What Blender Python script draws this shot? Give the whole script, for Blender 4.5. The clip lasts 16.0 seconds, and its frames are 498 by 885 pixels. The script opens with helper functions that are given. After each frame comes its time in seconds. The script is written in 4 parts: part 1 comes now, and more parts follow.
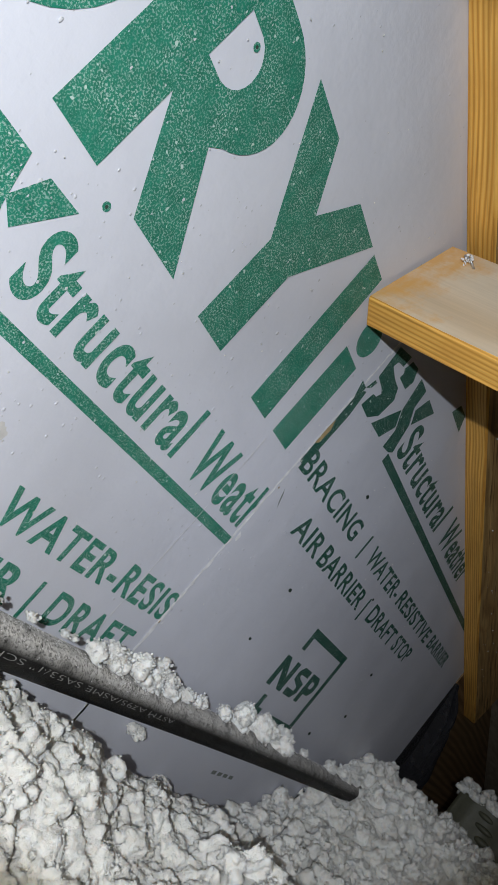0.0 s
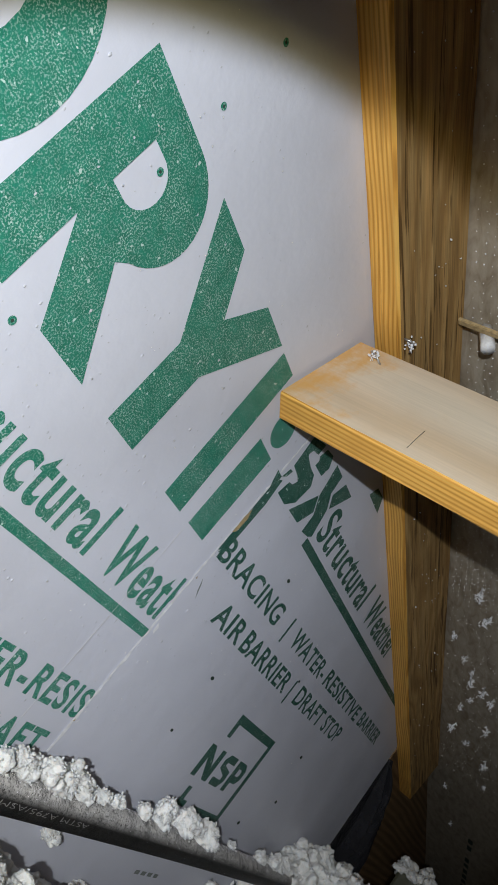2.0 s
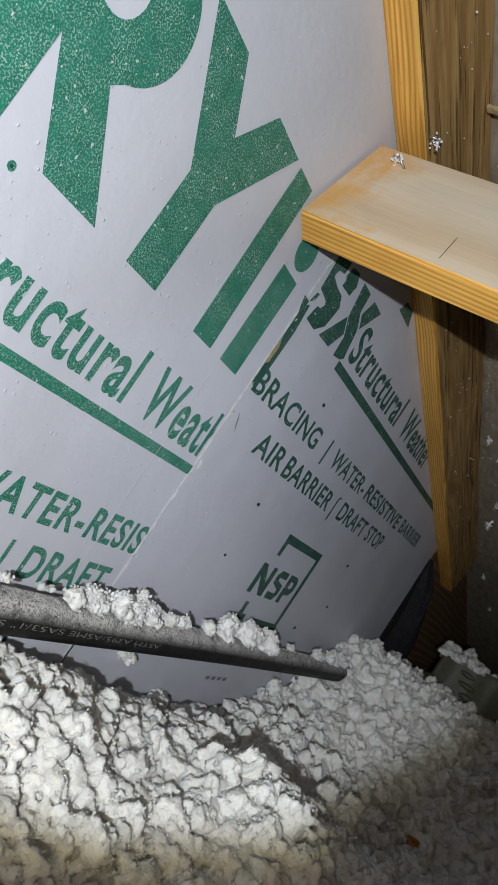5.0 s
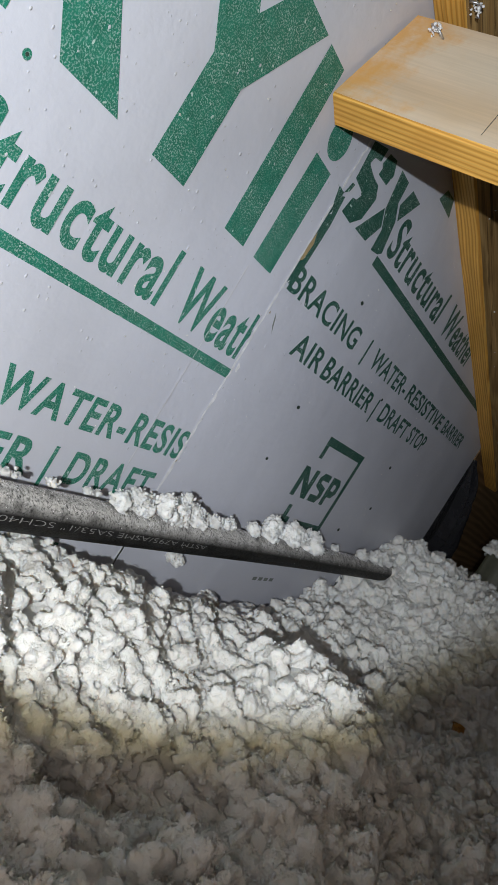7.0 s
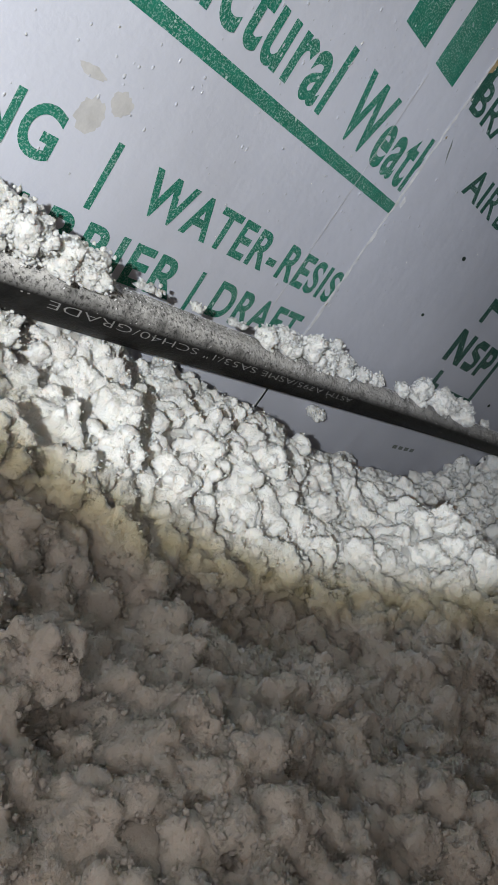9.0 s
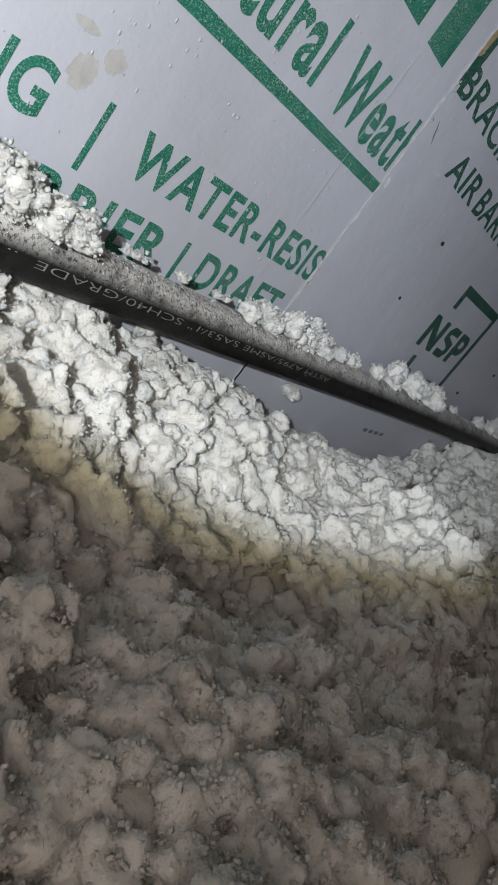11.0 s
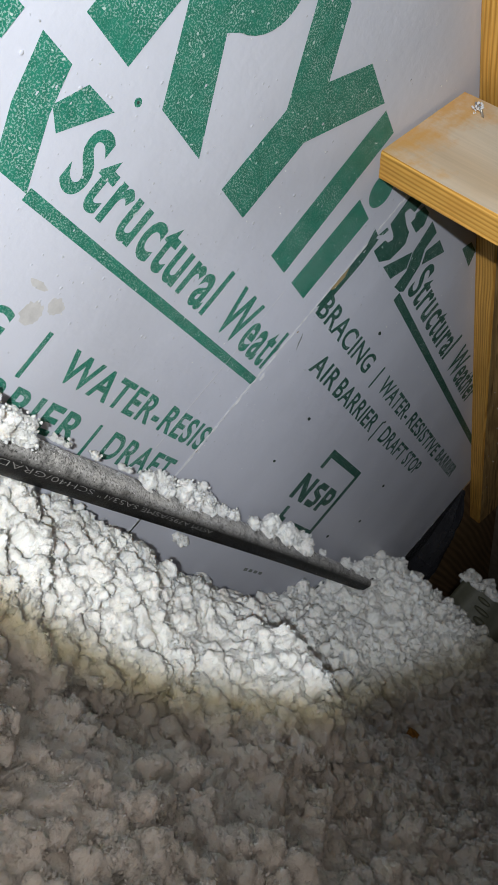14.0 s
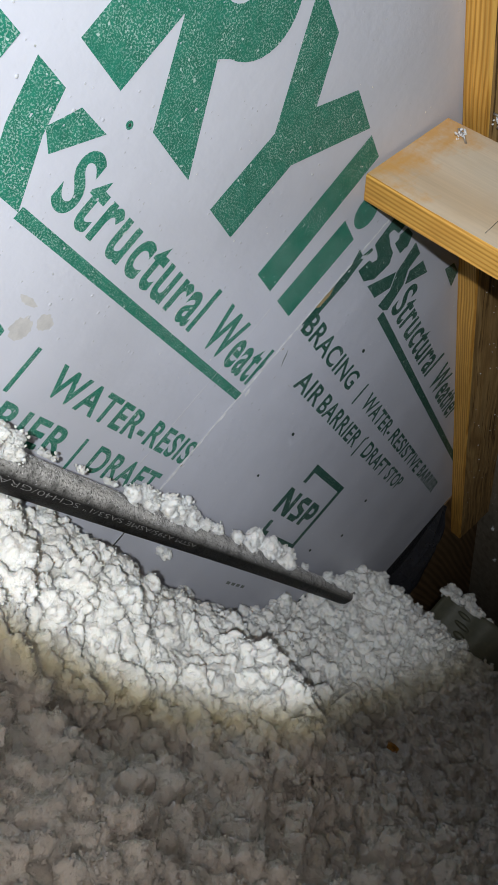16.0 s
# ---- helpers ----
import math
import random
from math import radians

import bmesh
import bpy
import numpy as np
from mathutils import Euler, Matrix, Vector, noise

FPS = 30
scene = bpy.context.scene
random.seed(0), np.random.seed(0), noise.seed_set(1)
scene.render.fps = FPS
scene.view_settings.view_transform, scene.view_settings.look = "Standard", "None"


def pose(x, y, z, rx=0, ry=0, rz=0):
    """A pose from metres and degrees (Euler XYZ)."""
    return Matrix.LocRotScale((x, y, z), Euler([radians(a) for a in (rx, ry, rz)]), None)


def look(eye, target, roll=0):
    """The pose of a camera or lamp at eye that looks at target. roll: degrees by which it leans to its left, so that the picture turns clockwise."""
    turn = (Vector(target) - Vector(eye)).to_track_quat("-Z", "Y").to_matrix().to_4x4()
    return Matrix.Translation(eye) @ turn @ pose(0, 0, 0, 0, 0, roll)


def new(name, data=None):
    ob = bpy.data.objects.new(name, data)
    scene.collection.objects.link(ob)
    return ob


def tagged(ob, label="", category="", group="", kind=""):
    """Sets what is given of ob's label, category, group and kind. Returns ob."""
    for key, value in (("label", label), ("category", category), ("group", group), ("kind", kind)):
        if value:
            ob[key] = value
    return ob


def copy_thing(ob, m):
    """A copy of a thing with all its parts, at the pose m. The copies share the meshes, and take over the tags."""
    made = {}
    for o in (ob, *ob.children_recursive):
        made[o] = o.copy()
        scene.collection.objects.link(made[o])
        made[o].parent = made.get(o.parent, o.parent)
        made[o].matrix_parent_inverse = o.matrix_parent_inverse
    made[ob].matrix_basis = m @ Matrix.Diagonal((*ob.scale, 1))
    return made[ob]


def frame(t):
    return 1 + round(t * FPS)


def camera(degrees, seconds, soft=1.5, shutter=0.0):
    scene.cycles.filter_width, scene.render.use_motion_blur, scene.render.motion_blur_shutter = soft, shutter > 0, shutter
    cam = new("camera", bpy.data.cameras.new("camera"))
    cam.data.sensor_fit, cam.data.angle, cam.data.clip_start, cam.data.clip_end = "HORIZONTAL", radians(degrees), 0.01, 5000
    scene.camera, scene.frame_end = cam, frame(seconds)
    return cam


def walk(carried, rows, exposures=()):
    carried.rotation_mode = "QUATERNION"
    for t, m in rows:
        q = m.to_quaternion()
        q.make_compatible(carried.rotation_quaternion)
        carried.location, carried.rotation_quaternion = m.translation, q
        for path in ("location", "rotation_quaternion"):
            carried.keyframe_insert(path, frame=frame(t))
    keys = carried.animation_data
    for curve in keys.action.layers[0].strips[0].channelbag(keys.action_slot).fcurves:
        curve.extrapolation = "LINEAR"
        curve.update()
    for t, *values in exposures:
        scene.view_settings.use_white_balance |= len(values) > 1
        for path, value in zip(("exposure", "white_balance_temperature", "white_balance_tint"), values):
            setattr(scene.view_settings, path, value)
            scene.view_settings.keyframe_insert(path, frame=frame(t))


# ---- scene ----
cam = camera(36.64, 16.0)
PATH = [
    (0, (-0.6938, -0.4176, 0.5746), (0.1177, 0.1464, 0.7273), 41.50),
    (0.5, (-0.7015, -0.4224, 0.5921), (0.1086, 0.1294, 0.7905), 40.99),
    (1, (-0.7038, -0.4263, 0.5996), (0.1025, 0.1182, 0.8308), 40.66),
    (1.5, (-0.7057, -0.4295, 0.6061), (0.0953, 0.1129, 0.8599), 40.60),
    (2, (-0.7113, -0.4299, 0.6088), (0.0823, 0.1170, 0.8757), 40.85),
    (2.5, (-0.7152, -0.4242, 0.6015), (0.0760, 0.1261, 0.8683), 40.80),
    (3, (-0.7150, -0.4236, 0.6008), (0.1015, 0.1066, 0.8292), 39.43),
    (3.5, (-0.6995, -0.4211, 0.6022), (0.1537, 0.0756, 0.7614), 37.26),
    (4, (-0.6970, -0.4178, 0.6026), (0.1754, 0.0598, 0.7061), 35.43),
    (4.2, (-0.7091, -0.4207, 0.6052), (0.1636, 0.0586, 0.6981), 34.97),
    (6.3, (-0.7053, -0.4085, 0.6129), (0.1859, 0.0446, 0.6330), 32.84),
    (6.5, (-0.7050, -0.4211, 0.6064), (0.1829, 0.0387, 0.6137), 32.51),
    (7, (-0.7011, -0.4212, 0.6027), (0.1889, 0.0307, 0.5421), 31.76),
    (7.5, (-0.6618, -0.4316, 0.5987), (0.1933, 0.0575, 0.4267), 29.96),
    (8, (-0.6620, -0.4240, 0.5979), (0.1714, 0.0788, 0.3686), 31.52),
    (8.2, (-0.6544, -0.4097, 0.5751), (0.1675, 0.1015, 0.3240), 32.64),
    (10.5, (-0.6648, -0.4047, 0.5466), (0.1824, 0.0441, 0.2622), 38.28),
    (11, (-0.6617, -0.4002, 0.5402), (0.1951, 0.0403, 0.2720), 37.88),
    (11.5, (-0.6647, -0.3987, 0.5383), (0.1993, 0.0502, 0.3105), 37.41),
    (12, (-0.7032, -0.4138, 0.5644), (0.1748, 0.0576, 0.4816), 36.47),
    (12.5, (-0.7455, -0.4365, 0.5905), (0.1478, 0.0097, 0.5358), 37.53),
    (13, (-0.7958, -0.4475, 0.5970), (0.0986, -0.0039, 0.5390), 38.65),
    (13.5, (-0.7955, -0.4494, 0.5961), (0.0979, -0.0037, 0.5393), 39.22),
    (14, (-0.7959, -0.4491, 0.5953), (0.0960, -0.0002, 0.5393), 39.72),
    (14.5, (-0.7981, -0.4480, 0.5952), (0.0938, 0.0014, 0.5437), 39.91),
    (15, (-0.8000, -0.4481, 0.5971), (0.0930, -0.0004, 0.5523), 40.13),
    (15.5, (-0.8041, -0.4512, 0.5980), (0.0904, -0.0055, 0.5616), 40.30),
    (16, (-0.8061, -0.4503, 0.5979), (0.0898, -0.0069, 0.5681), 40.42),
]
EXPOSURES = [(0, -0.1), (0.5, 0.1), (3, 0.1), (3.5, -0.05), (4, 0.1), (4.2, 0.1), (7, 0.1), (8, 0.0), (10.3, -0.18), (11.5, -0.2), (12, -0.25), (12.5, 0.0), (16, -0.05)]
walk(cam, [(t, look(eye, target, roll)) for t, eye, target, roll in PATH], EXPOSURES)


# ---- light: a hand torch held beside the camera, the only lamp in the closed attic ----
world = bpy.data.worlds.new("attic_dark")
scene.world = world
world.use_nodes = True
world.node_tree.nodes["Background"].inputs[0].default_value = (0.9, 0.75, 0.6, 1)
world.node_tree.nodes["Background"].inputs[1].default_value = 0.004


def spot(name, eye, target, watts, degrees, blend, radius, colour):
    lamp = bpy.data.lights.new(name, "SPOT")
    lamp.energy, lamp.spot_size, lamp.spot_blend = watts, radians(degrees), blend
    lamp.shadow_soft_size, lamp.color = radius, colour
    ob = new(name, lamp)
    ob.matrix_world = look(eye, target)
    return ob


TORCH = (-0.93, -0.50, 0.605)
AIM = (-0.04, 0.0, 0.722)
spot("torch_beam", TORCH, AIM, 30.0, 53.0, 0.18, 0.006, (0.78, 0.85, 0.96))
spot("torch_fringe", TORCH, AIM, 5.6, 56.0, 0.16, 0.006, (0.97, 0.84, 0.32))
spot("torch_core", TORCH, (0.48, 0.0, 0.66), 20.0, 36.0, 1.0, 0.006, (0.78, 0.85, 0.96))
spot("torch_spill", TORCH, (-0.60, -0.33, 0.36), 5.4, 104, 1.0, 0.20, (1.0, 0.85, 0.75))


# ---- materials ----
def material(name, rough=0.6, metal=0.0, spec=0.5):
    m = bpy.data.materials.new(name)
    m.use_nodes = True
    b = m.node_tree.nodes["Principled BSDF"]
    b.inputs["Roughness"].default_value = rough
    b.inputs["Metallic"].default_value = metal
    b.inputs["Specular IOR Level"].default_value = spec
    return m, m.node_tree, b


def node(nt, kind, **values):
    n = nt.nodes.new(kind)
    for key, value in values.items():
        n.inputs[key].default_value = value
    return n


def coords(nt, scale=(1, 1, 1), turn=(0, 0, 0)):
    tc = nt.nodes.new("ShaderNodeTexCoord")
    mp = nt.nodes.new("ShaderNodeMapping")
    mp.inputs["Scale"].default_value = scale
    mp.inputs["Rotation"].default_value = turn
    nt.links.new(tc.outputs["Object"], mp.inputs["Vector"])
    return mp.outputs["Vector"]


def noise_tex(nt, vec, scale, detail=4.0, rough=0.55, distort=0.0):
    n = node(nt, "ShaderNodeTexNoise", Scale=scale, Detail=detail, Roughness=rough, Distortion=distort)
    nt.links.new(vec, n.inputs["Vector"])
    return n.outputs["Fac"]


def ramp(nt, fac, stops):
    r = nt.nodes.new("ShaderNodeValToRGB")
    while len(r.color_ramp.elements) < len(stops):
        r.color_ramp.elements.new(0.5)
    for e, (p, c) in zip(r.color_ramp.elements, stops):
        e.position, e.color = p, (*c, 1) if len(c) == 3 else c
    nt.links.new(fac, r.inputs["Fac"])
    return r.outputs["Color"]


def mix(nt, fac, a, b, blend="MIX"):
    n = nt.nodes.new("ShaderNodeMix")
    n.data_type, n.blend_type = "RGBA", blend
    for socket, value in ((n.inputs[0], fac), (n.inputs[6], a), (n.inputs[7], b)):
        if isinstance(value, (int, float)):
            socket.default_value = value
        elif isinstance(value, tuple):
            socket.default_value = (*value, 1)
        else:
            nt.links.new(value, socket)
    return n.outputs[2]


def bump(nt, b, height, strength, distance):
    n = node(nt, "ShaderNodeBump", Strength=strength, Distance=distance)
    nt.links.new(height, n.inputs["Height"])
    nt.links.new(n.outputs["Normal"], b.inputs["Normal"])
    return n


def grey(v):
    return (v, v, v)


def make_board():
    """White facing of the sheathing: satin, faintly mottled, scuffed."""
    m, nt, b = material("white_facing", 0.42, 0.0, 0.35)
    v = coords(nt)
    c = ramp(nt, noise_tex(nt, v, 5, 5), [(0.3, (0.575, 0.585, 0.66)), (0.7, (0.65, 0.66, 0.74))])
    stain = ramp(nt, noise_tex(nt, v, 17, 6, 0.7), [(0.66, grey(0)), (0.80, grey(0.25))])
    c = mix(nt, stain, c, (0.50, 0.44, 0.36))
    nt.links.new(c, b.inputs["Base Color"])
    r = ramp(nt, noise_tex(nt, v, 40, 3), [(0.3, grey(0.36)), (0.7, grey(0.52))])
    nt.links.new(r, b.inputs["Roughness"])
    bump(nt, b, noise_tex(nt, v, 16, 7, 0.62), 0.30, 0.005)
    return m


def make_print(name, low, high, missed):
    """Green roller print with pin holes where the ink missed."""
    m, nt, b = material(name, 0.5, 0.0, 0.35)
    v = coords(nt)
    fine = ramp(nt, noise_tex(nt, v, 640, 2, 0.6), [(0.50, grey(0)), (0.61, grey(missed))])
    wide = ramp(nt, noise_tex(nt, v, 38, 4, 0.65), [(0.36, grey(0.30)), (0.60, grey(1.0))])
    holes = mix(nt, 1.0, fine, wide, "MULTIPLY")
    spots = ramp(nt, noise_tex(nt, v, 190, 1, 0.4), [(0.70, grey(0)), (0.73, grey(1.0))])
    holes = mix(nt, 1.0, holes, spots, "LIGHTEN")
    ink = ramp(nt, noise_tex(nt, v, 90, 5, 0.6), [(0.3, low), (0.7, high)])
    nt.links.new(mix(nt, holes, ink, (0.48, 0.60, 0.56)), b.inputs["Base Color"])
    return m


def make_wood(name, dark, mid, light, rough=0.6, rings=46.0, knots=False, stain=False, waver=0.07, fibres=0.70, contrast=0.55, cracks=0.0):
    """Softwood; the grain runs along the object's x, wavering, with arches where the cut meets the rings."""
    m, nt, b = material(name, rough, 0.0, 0.3)
    v = coords(nt, (0.018, 1, 1))
    warp = noise_tex(nt, coords(nt, (0.14, 1, 1)), 9, 3, 0.5)
    vm = nt.nodes.new("ShaderNodeVectorMath")
    vm.operation = "MULTIPLY_ADD"
    cmb = nt.nodes.new("ShaderNodeCombineXYZ")
    nt.links.new(warp, cmb.inputs[1])
    nt.links.new(warp, cmb.inputs[2])
    nt.links.new(cmb.outputs[0], vm.inputs[0])
    vm.inputs[1].default_value = (0.0, waver, waver)
    nt.links.new(v, vm.inputs[2])
    w = node(nt, "ShaderNodeTexWave", Scale=rings, Distortion=1.6, Detail=3.0)
    w.inputs["Detail Scale"].default_value = 1.2
    w.bands_direction = "DIAGONAL"
    nt.links.new(vm.outputs[0], w.inputs["Vector"])
    late = tuple(contrast * p + (1 - contrast) * q for p, q in zip(dark, mid))
    c = ramp(nt, w.outputs["Fac"], [(0.0, light), (0.60, mid), (1.0, late)])
    v2 = coords(nt, (0.03, 1, 1))
    fibre = ramp(nt, noise_tex(nt, v2, 380, 3, 0.6), [(0.3, grey(fibres)), (0.7, grey(1.0))])
    c = mix(nt, 1.0, c, fibre, "MULTIPLY")
    streak = ramp(nt, noise_tex(nt, coords(nt, (0.05, 1, 1)), 75, 4, 0.6), [(0.3, grey(fibres)), (0.65, grey(1.0))])
    c = mix(nt, 1.0, c, streak, "MULTIPLY")
    dirt = ramp(nt, noise_tex(nt, coords(nt), 14, 5, 0.65), [(0.5, grey(0)), (0.78, grey(0.45))])
    c = mix(nt, dirt, c, dark)
    if cracks:
        split = ramp(nt, noise_tex(nt, coords(nt, (0.03, 1, 1)), 150, 5, 0.6, 0.3), [(0.57, grey(0)), (0.63, grey(cracks))])
        c = mix(nt, split, c, tuple(0.35 * p for p in dark))
    if knots:
        vo = node(nt, "ShaderNodeTexVoronoi", Scale=5.0)
        nt.links.new(coords(nt, (0.55, 1, 1)), vo.inputs["Vector"])
        eye = ramp(nt, vo.outputs["Distance"], [(0.04, grey(0.9)), (0.10, grey(0.4)), (0.20, grey(0))])
        c = mix(nt, eye, c, (0.075, 0.032, 0.012))
    if stain:
        # resin stain where the board meets the wall, at the start of its length
        sep = nt.nodes.new("ShaderNodeSeparateXYZ")
        nt.links.new(coords(nt), sep.inputs[0])
        edge = node(nt, "ShaderNodeMath")
        nt.links.new(sep.outputs[0], edge.inputs[0])
        wobble = node(nt, "ShaderNodeMath")
        wobble.operation = "MULTIPLY_ADD"
        nt.links.new(noise_tex(nt, coords(nt), 22, 5, 0.65), wobble.inputs[0])
        wobble.inputs[1].default_value, wobble.inputs[2].default_value = -0.22, 0.11
        nt.links.new(wobble.outputs[0], edge.inputs[1])
        tint = ramp(nt, edge.outputs[0], [(0.0, grey(0.80)), (0.025, grey(0.40)), (0.055, grey(0))])
        c = mix(nt, tint, c, (0.70, 0.36, 0.075))
    nt.links.new(c, b.inputs["Base Color"])
    bump(nt, b, fibre, 0.18, 0.002)
    return m


def make_insulation():
    """Loose-fill glass wool: white, soft, with a little dust and a rusty trace."""
    m, nt, b = material("loose_glass_wool", 0.95, 0.0, 0.05)
    v = coords(nt)
    c = ramp(nt, noise_tex(nt, v, 9, 5, 0.6), [(0.3, (0.88, 0.86, 0.825)), (0.65, (0.93, 0.92, 0.885))])
    dust = ramp(nt, noise_tex(nt, v, 150, 4, 0.7), [(0.68, grey(0)), (0.82, grey(0.30))])
    c = mix(nt, dust, c, (0.40, 0.33, 0.25))
    nt.links.new(c, b.inputs["Base Color"])
    b.inputs["Subsurface Weight"].default_value = 0.6
    b.inputs["Subsurface Radius"].default_value = (1.0, 0.92, 0.85)
    b.inputs["Subsurface Scale"].default_value = 0.004
    tufty = mix(nt, 0.45, noise_tex(nt, v, 420, 8, 0.72, 0.4), noise_tex(nt, v, 130, 6, 0.70, 0.8))
    bump(nt, b, tufty, 1.0, 0.0055)
    return m


def make_pipe():
    m, nt, b = material("black_steel", 0.45, 0.0, 0.12)
    v = coords(nt)
    base = ramp(nt, noise_tex(nt, v, 60, 5, 0.65), [(0.3, (0.006, 0.006, 0.006)), (0.7, (0.022, 0.021, 0.020))])
    # dust settled on the upper side: follows the surface normal of the standing pipe
    geo = nt.nodes.new("ShaderNodeNewGeometry")
    sep = nt.nodes.new("ShaderNodeSeparateXYZ")
    nt.links.new(geo.outputs["Normal"], sep.inputs[0])
    top = ramp(nt, sep.outputs[2], [(0.12, grey(0)), (0.70, grey(1.0))])
    speck = ramp(nt, noise_tex(nt, v, 420, 4, 0.8), [(0.35, grey(0)), (0.52, grey(1))])
    rubbed = ramp(nt, noise_tex(nt, v, 48, 5, 0.7), [(0.36, grey(0.40)), (0.54, grey(1))])
    dust = mix(nt, 1.0, mix(nt, 1.0, top, speck, "MULTIPLY"), rubbed, "MULTIPLY")
    nt.links.new(mix(nt, dust, base, (0.68, 0.66, 0.64)), b.inputs["Base Color"])
    r = ramp(nt, top, [(0.0, grey(0.5)), (1.0, grey(0.85))])
    nt.links.new(r, b.inputs["Roughness"])
    bump(nt, b, noise_tex(nt, v, 500, 4, 0.7), 0.35, 0.0015)
    return m


def make_deck():
    """Roof deck seen from below: dull foil facing gone brown."""
    m, nt, b = material("foil_faced_deck", 0.55, 0.2, 0.35)
    v = coords(nt, (1, 2.6, 1), (0, 0, 0.5))
    a = noise_tex(nt, v, 24, 4, 0.6, 0.6)
    c = ramp(nt, a, [(0.3, (0.27, 0.22, 0.16)), (0.5, (0.38, 0.33, 0.26)), (0.7, (0.47, 0.42, 0.35))])
    nt.links.new(c, b.inputs["Base Color"])
    bump(nt, b, a, 0.3, 0.003)
    return m


def make_plain(name, colour, rough, metal=0.0, scale=60.0, vary=0.25, spec=0.5, depth=0.0015):
    m, nt, b = material(name, rough, metal, spec)
    v = coords(nt)
    lo, hi = tuple(x * (1 - vary) for x in colour), tuple(min(1, x * (1 + vary)) for x in colour)
    f = noise_tex(nt, v, scale, 5, 0.65)
    nt.links.new(ramp(nt, f, [(0.3, lo), (0.7, hi)]), b.inputs["Base Color"])
    bump(nt, b, f, 0.3, depth)
    return m


BOARD = make_board()
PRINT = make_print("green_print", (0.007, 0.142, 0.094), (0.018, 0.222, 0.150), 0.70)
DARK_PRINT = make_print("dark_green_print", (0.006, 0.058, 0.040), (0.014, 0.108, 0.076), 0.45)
PINE = make_wood("yellow_pine", (0.55, 0.25, 0.045), (0.83, 0.42, 0.08), (0.90, 0.52, 0.125), 0.6, 120.0, waver=0.006, fibres=0.8, contrast=0.8, cracks=0.25)
PALE = make_wood("planed_spruce", (0.64, 0.47, 0.30), (0.77, 0.62, 0.46), (0.81, 0.69, 0.54), 0.5, 5.0, stain=True, waver=0.03, fibres=0.90)
BROWN = make_wood("weathered_stud", (0.14, 0.08, 0.032), (0.24, 0.145, 0.065), (0.32, 0.20, 0.10), 0.7, 30.0, waver=0.02)
OLDFACE = make_wood("weathered_pine_face", (0.24, 0.12, 0.035), (0.62, 0.37, 0.135), (0.68, 0.43, 0.17), 0.7, 30.0, knots=True, waver=0.10, fibres=0.60, contrast=0.30, cracks=0.85)
WOOL, STEEL, DECK = make_insulation(), make_pipe(), make_deck()
PLASTIC = make_plain("black_sheeting", (0.022, 0.022, 0.026), 0.22, 0.0, 25, 0.3, 0.8, 0.0)
GALV = make_plain("galvanised", (0.55, 0.55, 0.56), 0.4, 0.9, 120, 0.25)
FROST = make_plain("frost", (0.80, 0.80, 0.82), 0.45, 0.0, 300, 0.12)
STENCIL = make_plain("white_stencil", (0.26, 0.255, 0.25), 0.6, 0.0, 300, 0.3)
SEAM = make_plain("torn_edge", (0.78, 0.78, 0.80), 0.7, 0.0, 120, 0.2)
KRAFT = make_plain("torn_paper", (0.42, 0.31, 0.16), 0.8, 0.0, 160, 0.3)
HOLE = make_plain("dark_hole", (0.03, 0.05, 0.04), 0.8, 0.0, 200, 0.4)
GREYBAR = make_plain("faded_ink", (0.20, 0.22, 0.21), 0.7, 0.0, 300, 0.3)
FOAM = make_plain("vent_foam", (0.07, 0.07, 0.045), 0.55, 0.0, 80, 0.15)
SCUFF = make_plain("beige_scuff", (0.56, 0.545, 0.54), 0.6, 0.0, 90, 0.12)
RUST = make_plain("rusty_bit", (0.42, 0.20, 0.04), 0.85, 0.0, 200, 0.4)
DRYWALL = make_plain("attic_floor_board", (0.45, 0.43, 0.40), 0.9, 0.0, 20, 0.2)


def make_water():
    m, nt, b = material("water_bead", 0.12, 0.0, 0.6)
    b.inputs["Base Color"].default_value = (0.58, 0.585, 0.63, 1)
    return m


WATER = make_water()


# ---- building helpers ----
from mathutils.geometry import tessellate_polygon


def link(name, mesh, mat, parent=None, label=""):
    ob = new(name, mesh)
    if mat and not mesh.materials:
        mesh.materials.append(mat)
    if parent:
        ob.parent = parent
    if label:
        tagged(ob, label)
    return ob


def part(name, bm, mat, parent=None, label="", smooth=False):
    me = bpy.data.meshes.new(name)
    bmesh.ops.recalc_face_normals(bm, faces=bm.faces)
    bm.to_mesh(me)
    bm.free()
    if smooth:
        for p in me.polygons:
            p.use_smooth = True
    return link(name, me, mat, parent, label)


def box(x0, x1, y0, y1, z0, z1, bevel=0.0, cuts=0):
    bm = bmesh.new()
    bmesh.ops.create_cube(bm, size=1)
    for v in bm.verts:
        v.co = ((x0 + x1) / 2 + v.co.x * (x1 - x0), (y0 + y1) / 2 + v.co.y * (y1 - y0), (z0 + z1) / 2 + v.co.z * (z1 - z0))
    if bevel:
        bmesh.ops.bevel(bm, geom=list(bm.edges), offset=bevel, segments=2, affect="EDGES")
    return bm


def empty(name, label, category, kind="", group="", at=(0, 0, 0)):
    ob = new(name)
    ob.location = at
    return tagged(ob, label, category, group, kind)


